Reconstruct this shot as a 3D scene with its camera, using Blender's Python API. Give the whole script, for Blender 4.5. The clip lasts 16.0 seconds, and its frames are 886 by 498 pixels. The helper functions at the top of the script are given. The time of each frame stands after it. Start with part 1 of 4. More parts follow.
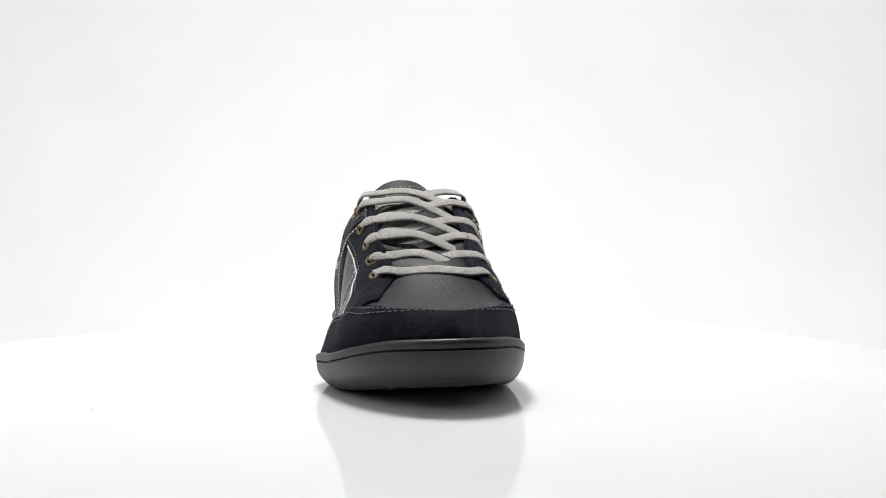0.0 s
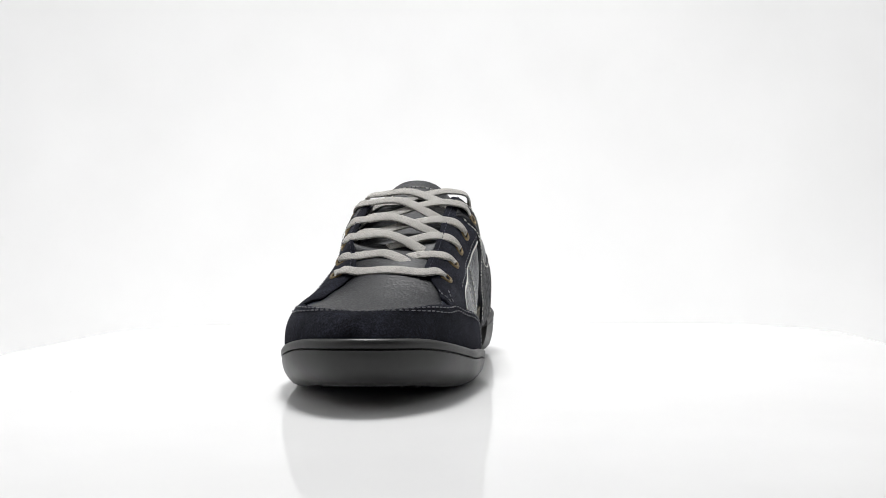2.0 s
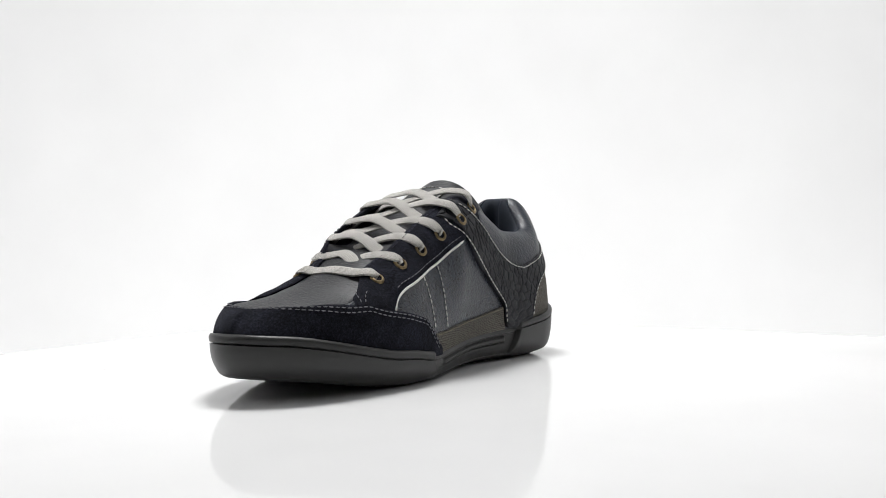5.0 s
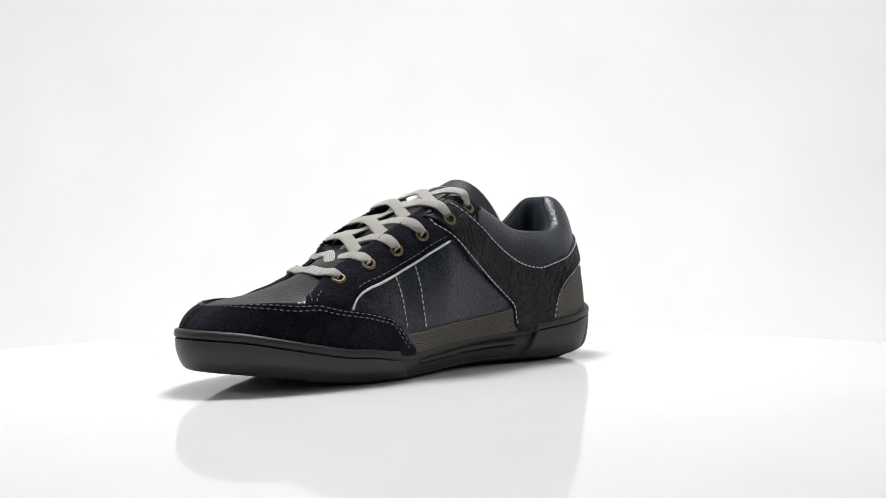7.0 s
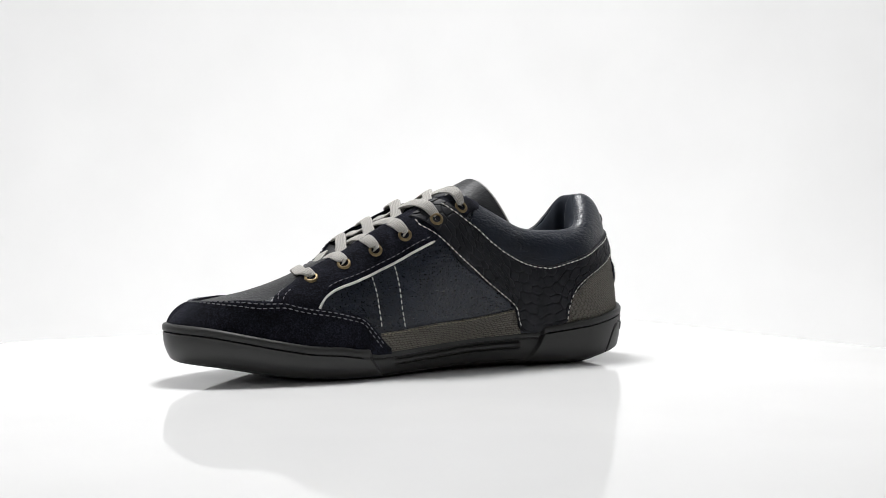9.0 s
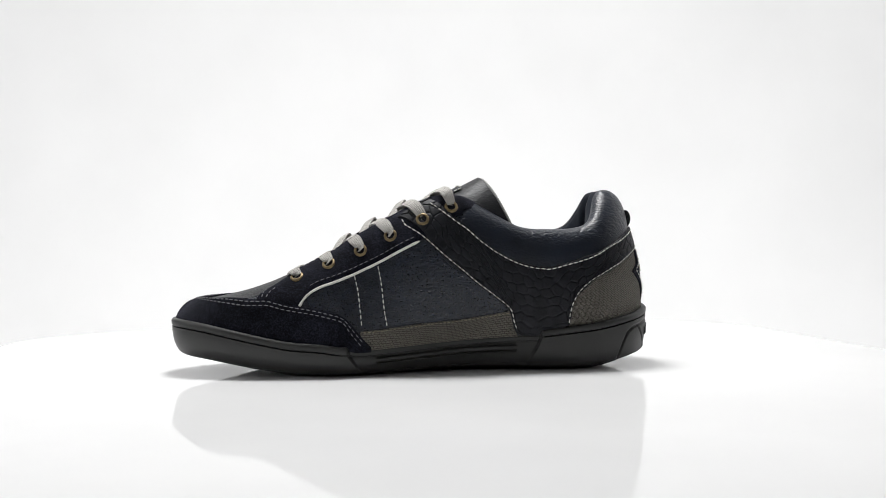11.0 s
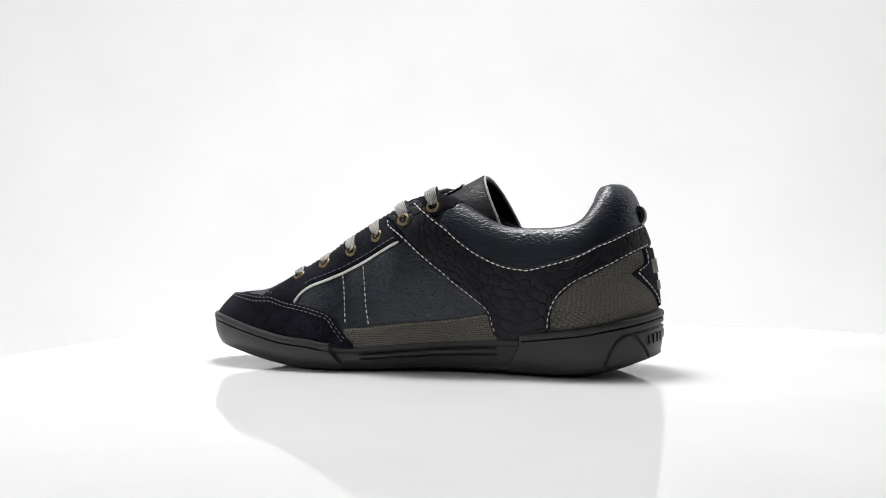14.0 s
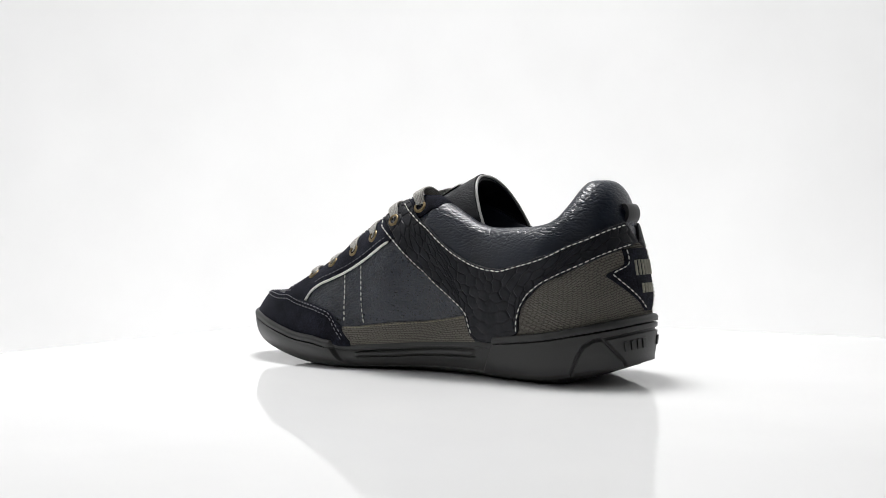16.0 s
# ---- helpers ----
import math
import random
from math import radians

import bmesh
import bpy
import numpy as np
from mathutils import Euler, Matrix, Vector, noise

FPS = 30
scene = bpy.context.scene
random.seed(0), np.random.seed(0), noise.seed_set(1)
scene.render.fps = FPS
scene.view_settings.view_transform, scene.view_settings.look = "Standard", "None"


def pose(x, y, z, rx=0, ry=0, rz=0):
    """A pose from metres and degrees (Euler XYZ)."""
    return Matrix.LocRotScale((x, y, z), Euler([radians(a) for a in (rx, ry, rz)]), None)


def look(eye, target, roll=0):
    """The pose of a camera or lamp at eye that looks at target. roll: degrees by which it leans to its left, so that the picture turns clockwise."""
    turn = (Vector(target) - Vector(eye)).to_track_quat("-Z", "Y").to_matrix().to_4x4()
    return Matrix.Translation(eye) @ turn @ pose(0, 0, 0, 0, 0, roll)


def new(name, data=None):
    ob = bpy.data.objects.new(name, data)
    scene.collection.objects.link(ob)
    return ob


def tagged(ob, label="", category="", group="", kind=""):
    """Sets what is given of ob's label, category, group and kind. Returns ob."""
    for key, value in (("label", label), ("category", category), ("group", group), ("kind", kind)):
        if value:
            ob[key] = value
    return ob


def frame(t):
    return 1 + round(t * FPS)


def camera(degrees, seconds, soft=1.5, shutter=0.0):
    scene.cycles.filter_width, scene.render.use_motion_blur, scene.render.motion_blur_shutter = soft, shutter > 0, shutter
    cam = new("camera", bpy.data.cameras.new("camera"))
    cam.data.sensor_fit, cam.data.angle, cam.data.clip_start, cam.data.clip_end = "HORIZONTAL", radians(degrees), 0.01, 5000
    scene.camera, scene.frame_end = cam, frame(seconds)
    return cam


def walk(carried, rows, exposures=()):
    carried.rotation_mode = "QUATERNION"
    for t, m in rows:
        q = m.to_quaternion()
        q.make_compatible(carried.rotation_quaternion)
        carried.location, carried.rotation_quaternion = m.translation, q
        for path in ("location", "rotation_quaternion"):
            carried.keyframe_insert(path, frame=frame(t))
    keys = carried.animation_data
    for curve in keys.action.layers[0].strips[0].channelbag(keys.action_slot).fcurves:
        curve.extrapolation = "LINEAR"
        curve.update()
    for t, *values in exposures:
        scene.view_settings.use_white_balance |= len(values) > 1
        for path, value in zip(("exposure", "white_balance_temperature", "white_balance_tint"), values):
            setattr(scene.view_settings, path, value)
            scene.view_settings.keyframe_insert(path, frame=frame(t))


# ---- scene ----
# The camera stands still before a turning white plate that carries one shoe.
cam = camera(53.7, 16.0, soft=0.75)
EYE = (0.0, -0.5549, 0.0742)
LOOK = look(EYE, (EYE[0] + 0.01426, EYE[1] + 0.9999, EYE[2] + 0.00154), -0.614)
walk(cam, [(0.0, LOOK), (16.0, LOOK)])

TURN_0, TURN_RATE = -79.48, -8.49     # degrees, degrees a second
scene.view_settings.exposure = 0.0


# ---------------------------------------------------------------- light
def make_world():
    w = bpy.data.worlds.new("studio_world")
    w.use_nodes = True
    bg = w.node_tree.nodes["Background"]
    bg.inputs["Color"].default_value = (1.0, 1.0, 1.0, 1)
    bg.inputs["Strength"].default_value = 0.025
    scene.world = w


def softbox_lamp(name, eye, target, sx, sy, watts, colour=(1, 1, 1)):
    d = bpy.data.lights.new(name, "AREA")
    d.shape, d.size, d.size_y, d.energy, d.color = "RECTANGLE", sx, sy, watts, colour
    ob = new(name, d)
    ob.matrix_world = look(eye, target)
    return ob


make_world()
softbox_lamp("overhead_softbox", (-0.06, 0.17, 0.90), (-0.01, 0.05, 0.0), 0.26, 0.24, 8.7)
softbox_lamp("side_softbox_west", (-1.25, -0.25, 0.75), (0.0, 0.05, 0.05), 0.7, 0.8, 2.9)
softbox_lamp("side_softbox_east", (1.20, 0.40, 0.55), (0.0, 0.1, 0.05), 0.5, 0.8, 1.3)
# added fill, out of view, that lifts the shoe's camera side
softbox_lamp("front_fill_lamp", (-0.10, -1.15, 1.05), (0.0, 0.0, 0.05), 0.9, 0.45, 1.1)
# two added unseen lamps brighten the backdrop, the low one hidden below the plate
softbox_lamp("backdrop_fill_top", (0.0, 0.30, 1.65), (0.0, 1.6, 0.78), 3.8, 0.3, 31.0)
softbox_lamp("backdrop_fill_low", (0.0, 0.30, -0.58), (0.0, 1.6, 0.10), 3.8, 0.3, 17.0)


# ---------------------------------------------------------------- materials
def material(name, base, rough=0.5, metal=0.0, spec=0.5, sheen=0.0):
    m = bpy.data.materials.new(name)
    m.use_nodes = True
    b = m.node_tree.nodes["Principled BSDF"]
    b.inputs["Base Color"].default_value = (*base, 1)
    b.inputs["Roughness"].default_value = rough
    b.inputs["Metallic"].default_value = metal
    b.inputs["Specular IOR Level"].default_value = spec
    b.inputs["Sheen Weight"].default_value = sheen
    return m, m.node_tree, b


def nd(nt, kind, **values):
    n = nt.nodes.new(kind)
    for k, v in values.items():
        n.inputs[k.replace("_", " ")].default_value = v
    return n


def coords(nt, scale=(1, 1, 1)):
    tc = nt.nodes.new("ShaderNodeTexCoord")
    mp = nt.nodes.new("ShaderNodeMapping")
    mp.inputs["Scale"].default_value = scale
    nt.links.new(tc.outputs["Object"], mp.inputs["Vector"])
    return mp.outputs["Vector"]


def ramp(nt, src, stops):
    r = nt.nodes.new("ShaderNodeValToRGB")
    while len(r.color_ramp.elements) < len(stops):
        r.color_ramp.elements.new(0.5)
    for e, (pos, col) in zip(r.color_ramp.elements, stops):
        e.position = pos
        e.color = (*col, 1) if len(col) == 3 else col
    nt.links.new(src, r.inputs["Fac"])
    return r.outputs["Color"]


def bump(nt, b, src, strength, distance, before=None):
    n = nd(nt, "ShaderNodeBump", Strength=strength, Distance=distance)
    nt.links.new(src, n.inputs["Height"])
    if before is not None:
        nt.links.new(before, n.inputs["Normal"])
    nt.links.new(n.outputs["Normal"], b.inputs["Normal"])
    return n.outputs["Normal"]


def grey(v):
    return (v, v, v)


def mat_leather(name, dark, light, rough=0.42, relief=1.0, cell=720.0, gloss=0.34):
    """Full-grain leather: pebbled cells with creases, a little wear."""
    m, nt, b = material(name, dark, rough, spec=gloss)
    vec = coords(nt)
    big = nd(nt, "ShaderNodeTexNoise", Scale=28.0, Detail=4.0)
    nt.links.new(vec, big.inputs["Vector"])
    nt.links.new(ramp(nt, big.outputs["Fac"], [(0.3, dark), (0.75, light)]), b.inputs["Base Color"])
    warp = nd(nt, "ShaderNodeTexNoise", Scale=180.0, Detail=2.0)
    nt.links.new(vec, warp.inputs["Vector"])
    mix = nt.nodes.new("ShaderNodeVectorMath")
    mix.operation = "MULTIPLY_ADD"
    mix.inputs[1].default_value = (0.004, 0.004, 0.004)
    nt.links.new(warp.outputs["Color"], mix.inputs[0])
    nt.links.new(vec, mix.inputs[2])
    flat = nt.nodes.new("ShaderNodeMapping")
    flat.inputs["Scale"].default_value = (0.6, 0.6, 1.3)
    nt.links.new(mix.outputs[0], flat.inputs["Vector"])
    vor = nd(nt, "ShaderNodeTexVoronoi", Scale=cell)
    vor.feature = "F1"
    nt.links.new(flat.outputs["Vector"], vor.inputs["Vector"])
    pebble = ramp(nt, vor.outputs["Distance"], [(0.12, grey(1.0)), (0.45, grey(0.72)), (0.85, grey(0.0))])
    first = bump(nt, b, pebble, 0.40 * relief, 0.0004)
    crease = nd(nt, "ShaderNodeTexNoise", Scale=190.0, Detail=4.0, Distortion=1.4)
    nt.links.new(coords(nt, (0.8, 0.8, 2.2)), crease.inputs["Vector"])
    bump(nt, b, crease.outputs["Fac"], 0.10 * relief, 0.0008, first)
    fine = nd(nt, "ShaderNodeTexNoise", Scale=900.0)
    nt.links.new(vec, fine.inputs["Vector"])
    nt.links.new(ramp(nt, fine.outputs["Fac"], [(0.3, grey(rough - 0.06)), (0.7, grey(rough + 0.08))]), b.inputs["Roughness"])
    return m


def mat_suede(name, dark, light):
    m, nt, b = material(name, dark, 1.0, spec=0.06, sheen=0.06)
    b.inputs["Sheen Roughness"].default_value = 0.6
    b.inputs["Sheen Tint"].default_value = (0.7, 0.72, 0.85, 1)
    vec = coords(nt)
    nap = nd(nt, "ShaderNodeTexNoise", Scale=75.0, Detail=3.0, Roughness=0.6, Distortion=0.8)
    fibre = nd(nt, "ShaderNodeTexNoise", Scale=950.0, Detail=4.0, Roughness=0.75)
    for n in (nap, fibre):
        nt.links.new(vec, n.inputs["Vector"])
    add = nt.nodes.new("ShaderNodeMath")
    add.operation = "MULTIPLY_ADD"
    add.inputs[1].default_value = 0.45
    nt.links.new(nap.outputs["Fac"], add.inputs[0])
    nt.links.new(fibre.outputs["Fac"], add.inputs[2])
    mid = tuple(a * 0.72 + c * 0.28 for a, c in zip(dark, light))
    nt.links.new(ramp(nt, add.outputs[0], [(0.58, dark), (0.74, mid), (0.92, light)]), b.inputs["Base Color"])
    bump(nt, b, fibre.outputs["Fac"], 0.6, 0.0006)
    return m


def mat_croc(name, dark, light):
    """Matt leather between embossed scales: fine grain, rubbed a little paler in patches."""
    m, nt, b = material(name, dark, 0.5, spec=0.3)
    vec = coords(nt)
    patch = nd(nt, "ShaderNodeTexNoise", Scale=120.0, Detail=4.0)
    fine = nd(nt, "ShaderNodeTexNoise", Scale=800.0, Detail=4.0, Roughness=0.7)
    for n in (patch, fine):
        nt.links.new(vec, n.inputs["Vector"])
    nt.links.new(ramp(nt, patch.outputs["Fac"], [(0.35, dark), (0.68, light)]), b.inputs["Base Color"])
    nt.links.new(ramp(nt, patch.outputs["Fac"], [(0.3, grey(0.62)), (0.7, grey(0.46))]), b.inputs["Roughness"])
    bump(nt, b, fine.outputs["Fac"], 0.45, 0.0005)
    return m


def mat_weave(name, dark, light, wide, high, rough=0.9, spec=0.2, depth=0.0006):
    """Woven cloth: short floats of thread in staggered rows, uneven, along the piece's own length."""
    m, nt, b = material(name, dark, rough, spec=spec)
    uv = nt.nodes.new("ShaderNodeUVMap")
    wob = nd(nt, "ShaderNodeTexNoise", Scale=420.0, Detail=3.0)
    nt.links.new(uv.outputs["UV"], wob.inputs["Vector"])
    mix = nt.nodes.new("ShaderNodeVectorMath")
    mix.operation = "MULTIPLY_ADD"
    mix.inputs[1].default_value = (wide * 0.95, high * 0.85, 0)
    nt.links.new(wob.outputs["Color"], mix.inputs[0])
    nt.links.new(uv.outputs["UV"], mix.inputs[2])
    br = nd(nt, "ShaderNodeTexBrick", Scale=1.0, Mortar_Size=high * 0.24, Mortar_Smooth=1.0, Bias=0.0, Brick_Width=wide, Row_Height=high)
    br.inputs["Color1"].default_value = (*grey(0.72), 1)
    br.inputs["Color2"].default_value = (*grey(1.0), 1)
    br.inputs["Mortar"].default_value = (*grey(0.0), 1)
    nt.links.new(mix.outputs[0], br.inputs["Vector"])
    n = nd(nt, "ShaderNodeTexNoise", Scale=1500.0, Detail=3.0)
    nt.links.new(uv.outputs["UV"], n.inputs["Vector"])
    add = nt.nodes.new("ShaderNodeMath")
    add.operation = "MULTIPLY_ADD"
    add.inputs[1].default_value = 0.7
    nt.links.new(n.outputs["Fac"], add.inputs[0])
    nt.links.new(br.outputs["Color"], add.inputs[2])
    nt.links.new(ramp(nt, add.outputs[0], [(0.2, dark), (1.0, light)]), b.inputs["Base Color"])
    bump(nt, b, add.outputs[0], 0.8, depth)
    return m


def mat_rubber(name, dark, light, rough=0.46):
    m, nt, b = material(name, dark, rough, spec=0.42)
    vec = coords(nt)
    n1 = nd(nt, "ShaderNodeTexNoise", Scale=35.0, Detail=5.0)
    n2 = nd(nt, "ShaderNodeTexNoise", Scale=1600.0, Detail=2.0)
    for n in (n1, n2):
        nt.links.new(vec, n.inputs["Vector"])
    nt.links.new(ramp(nt, n1.outputs["Fac"], [(0.3, dark), (0.72, light)]), b.inputs["Base Color"])
    nt.links.new(ramp(nt, n1.outputs["Fac"], [(0.3, grey(rough - 0.1)), (0.7, grey(rough + 0.1))]), b.inputs["Roughness"])
    bump(nt, b, n2.outputs["Fac"], 0.25, 0.0003)
    return m


def mat_plain(name, base, rough, metal=0.0, spec=0.5, var=0.12, scale=400.0):
    m, nt, b = material(name, base, rough, metal, spec)
    n = nd(nt, "ShaderNodeTexNoise", Scale=scale, Detail=3.0)
    nt.links.new(coords(nt), n.inputs["Vector"])
    lo, hi = tuple(c * (1 - var) for c in base), tuple(min(1, c * (1 + var)) for c in base)
    nt.links.new(ramp(nt, n.outputs["Fac"], [(0.3, lo), (0.7, hi)]), b.inputs["Base Color"])
    bump(nt, b, n.outputs["Fac"], 0.2, 0.0003)
    return m


def mat_acrylic():
    m, nt, b = material("white_gloss_acrylic", grey(0.79), 0.03, spec=0.066)
    n = nd(nt, "ShaderNodeTexNoise", Scale=9.0, Detail=4.0)
    nt.links.new(coords(nt), n.inputs["Vector"])
    nt.links.new(ramp(nt, n.outputs["Fac"], [(0.35, grey(0.02)), (0.75, grey(0.045))]), b.inputs["Roughness"])
    nt.links.new(ramp(nt, n.outputs["Fac"], [(0.3, grey(0.77)), (0.7, grey(0.81))]), b.inputs["Base Color"])
    return m


def mat_paper():
    m, nt, b = material("matt_white_paper", grey(0.85), 0.9, spec=0.1)
    n = nd(nt, "ShaderNodeTexNoise", Scale=3.0, Detail=5.0)
    nt.links.new(coords(nt), n.inputs["Vector"])
    nt.links.new(ramp(nt, n.outputs["Fac"], [(0.3, grey(0.83)), (0.7, grey(0.87))]), b.inputs["Base Color"])
    return m


LEATHER = mat_leather("navy_grain_leather", (0.0040, 0.0070, 0.0150), (0.0078, 0.0132, 0.0270), 0.30, 1.55, 760.0, 0.55)
COLLAR = mat_leather("navy_collar_leather", (0.0040, 0.0070, 0.0145), (0.0078, 0.0130, 0.0260), 0.36, 1.25, 660.0, 0.48)
VAMP = mat_leather("smooth_navy_leather", (0.0050, 0.0056, 0.0076), (0.009, 0.0100, 0.0132), 0.46, 0.8, 800.0, 0.22)
LINING = mat_plain("navy_lining_cloth", (0.008, 0.012, 0.020), 0.75, spec=0.2)
SUEDE = mat_suede("midnight_suede", (0.0010, 0.0011, 0.0024), (0.022, 0.0232, 0.035))
CROC = mat_croc("embossed_scale_leather", (0.0050, 0.0056, 0.0088), (0.010, 0.0108, 0.0155))
CANVAS = mat_weave("grey_woven_canvas", (0.022, 0.020, 0.017), (0.180, 0.168, 0.147), 0.0024, 0.0014, depth=0.0009)
RUBBER = mat_rubber("charcoal_rubber", (0.022, 0.022, 0.022), (0.032, 0.032, 0.031))
TREAD = mat_rubber("black_tread_rubber", (0.010, 0.010, 0.010), (0.018, 0.018, 0.018))
LACE = mat_weave("grey_lace_cotton", (0.200, 0.192, 0.178), (0.56, 0.54, 0.51), 0.0022, 0.0011, depth=0.0006)
THREAD = mat_plain("pale_thread", (0.68, 0.67, 0.64), 0.8, spec=0.2)
THREAD_DARK = mat_plain("blue_grey_thread", (0.045, 0.045, 0.065), 0.8, spec=0.2)
THREAD_TAN = mat_plain("tan_thread", (0.30, 0.27, 0.20), 0.8, spec=0.2)
PIPING = mat_plain("white_piping", (0.72, 0.71, 0.68), 0.55, spec=0.4)
BRASS = mat_plain("worn_brass", (0.21, 0.16, 0.09), 0.5, metal=0.9, var=0.3)
# near black: painted shade of the eyelet openings, and the insole's colour
HOLE_SHADE_AND_INSOLE = mat_plain("dark_hole_shade_and_insole", (0.005, 0.005, 0.006), 0.9, spec=0.1)
ACRYLIC = mat_acrylic()
PAPER = mat_paper()
METAL_GREY = mat_plain("grey_embroidery", (0.30, 0.29, 0.24), 0.7, spec=0.3)
THREAD_MID = mat_plain("grey_thread", (0.17, 0.17, 0.185), 0.8, spec=0.2)
PIPING_GREY = mat_plain("grey_piping", (0.35, 0.35, 0.34), 0.5, spec=0.4)
TAPE = mat_plain("black_ribbon", (0.008, 0.008, 0.010), 0.5, spec=0.4)
DUST = mat_plain("grey_dust", (0.30, 0.29, 0.28), 0.9, spec=0.1)
# walls and ceiling are added out of view; their greys set the bounced light
DARK_WALL = mat_plain("charcoal_unseen_wall", (0.035, 0.035, 0.037), 0.9, spec=0.2, scale=6.0)
MID_BOUNCE_WALL = mat_plain("grey_bounce_wall", (0.13, 0.13, 0.13), 0.9, spec=0.2, scale=6.0)
PALE_BOUNCE_WALL = mat_plain("pale_bounce_wall", (0.45, 0.45, 0.45), 0.9, spec=0.2, var=0.05, scale=6.0)


# ---------------------------------------------------------------- mesh helpers
def mesh_ob(name, verts, faces, mat, parent=None, smooth=True, label="", kind="", uv=None):
    me = bpy.data.meshes.new(name)
    me.from_pydata([tuple(map(float, v)) for v in verts], [], [tuple(map(int, f)) for f in faces])
    if uv is not None:
        layer = me.uv_layers.new(name="UVMap")
        idx = np.zeros(len(me.loops), dtype=np.int32)
        me.loops.foreach_get("vertex_index", idx)
        layer.data.foreach_set("uv", np.asarray(uv, np.float32)[idx].ravel())
    me.validate()
    bm = bmesh.new()
    bm.from_mesh(me)
    bmesh.ops.recalc_face_normals(bm, faces=bm.faces)
    bm.to_mesh(me)
    bm.free()
    me.materials.append(mat)
    if smooth:
        me.polygons.foreach_set("use_smooth", [True] * len(me.polygons))
        me.set_sharp_from_angle(angle=radians(48))
    ob = new(name, me)
    if parent is not None:
        ob.parent = parent
    return tagged(ob, label=label, kind=kind)


def grid_faces(rows, cols, wrap=False, start=0):
    out = []
    for i in range(rows - 1):
        for j in range(cols if wrap else cols - 1):
            a, b = start + i * cols + j, start + i * cols + (j + 1) % cols
            out.append((a, b, b + cols, a + cols))
    return out


def hermite(xs, ys, x):
    """Smooth curve through control values, without overshoot at the ends."""
    xs, ys, x = np.asarray(xs, float), np.asarray(ys, float), np.asarray(x, float)
    d = np.diff(ys) / np.diff(xs)
    m = np.concatenate([[d[0]], (d[1:] + d[:-1]) / 2, [d[-1]]])
    flat = np.concatenate([[False], d[1:] * d[:-1] <= 0, [False]])
    m[flat] = 0
    x = np.clip(x, xs[0], xs[-1])
    i = np.clip(np.searchsorted(xs, x) - 1, 0, len(xs) - 2)
    h = xs[i + 1] - xs[i]
    s = (x - xs[i]) / h
    return ((2 * s**3 - 3 * s**2 + 1) * ys[i] + (s**3 - 2 * s**2 + s) * h * m[i]
            + (3 * s**2 - 2 * s**3) * ys[i + 1] + (s**3 - s**2) * h * m[i + 1])


def smoothstep(a, b, x):
    s = np.clip((np.asarray(x, float) - a) / (b - a), 0, 1)
    return s * s * (3 - 2 * s)


def through_points(points, n):
    """n points evenly spaced along a smooth curve through the given ones."""
    p = np.asarray(points, float)
    if len(p) == 1:
        return np.repeat(p, n, 0)
    t = np.concatenate([[0], np.cumsum(np.linalg.norm(np.diff(p, axis=0), axis=1))])
    fine = np.linspace(0, t[-1], 400)
    if len(p) > 2:
        m = np.zeros_like(p)
        m[1:-1] = (p[2:] - p[:-2]) / (t[2:] - t[:-2])[:, None]
        m[0], m[-1] = (p[1] - p[0]) / (t[1] - t[0]), (p[-1] - p[-2]) / (t[-1] - t[-2])
        i = np.clip(np.searchsorted(t, fine) - 1, 0, len(t) - 2)
        h = (t[i + 1] - t[i])[:, None]
        s = ((fine - t[i])[:, None]) / h
        c = ((2 * s**3 - 3 * s**2 + 1) * p[i] + (s**3 - 2 * s**2 + s) * h * m[i]
             + (3 * s**2 - 2 * s**3) * p[i + 1] + (s**3 - s**2) * h * m[i + 1])
    else:
        c = p[0] + (p[1] - p[0]) * (fine / t[-1])[:, None]
    a = np.concatenate([[0], np.cumsum(np.linalg.norm(np.diff(c, axis=0), axis=1))])
    e = np.linspace(0, a[-1], n)
    return np.stack([np.interp(e, a, c[:, k]) for k in range(c.shape[1])], 1)


# ---- geo begin
# ---------------------------------------------------------------- the shoe's form
# u runs from heel to toe, v to the shoe's left, z up. q goes once round the plan: 0 heel, 0.5 toe tip.
LENGTH = 0.305
AXIS_U, AXIS_V = 0.1437, 0.0137      # the plate's axis under the shoe


def plan_width(u):
    w = hermite([0, 0.045, 0.122, 0.207, 0.26, 0.305], [0.0450, 0.0453, 0.0402, 0.0566, 0.0566, 0.0560], u)
    toe = np.clip((u / LENGTH - 0.62) / 0.38, 0, 1)
    heel = np.clip((0.16 - u / LENGTH) / 0.16, 0, 1)
    return w * np.sqrt(np.maximum(1 - toe**1.95, 0)) * np.sqrt(np.maximum(1 - heel**2.04, 0))


def plan_centre(u):
    return hermite([0, 0.045, 0.122, 0.207, 0.305], [0.0038, 0.0038, 0.0, -0.0058, -0.0022], u)


def rim(q):
    q = np.asarray(q, float)
    th = 2 * np.pi * q
    u = LENGTH * (1 - np.cos(th)) / 2
    side = np.where(np.mod(q, 1) <= 0.5, 1.0, -1.0)
    return np.stack([u, plan_centre(u) + side * plan_width(u)], -1)


_Q = np.linspace(0, 1, 1601)
_R = rim(_Q)
_T = np.gradient(_R, axis=0)
_T[0] = _T[-1] = _R[1] - _R[-2]
for _ in range(12):                       # the outline's direction, smoothed round the ends
    _T[:-1] = (np.roll(_T[:-1], 1, 0) + 2 * _T[:-1] + np.roll(_T[:-1], -1, 0)) / 4
    _T[-1] = _T[0]
_N = np.stack([-_T[:, 1], _T[:, 0]], 1)
_N /= np.linalg.norm(_N, axis=1)[:, None] + 1e-12


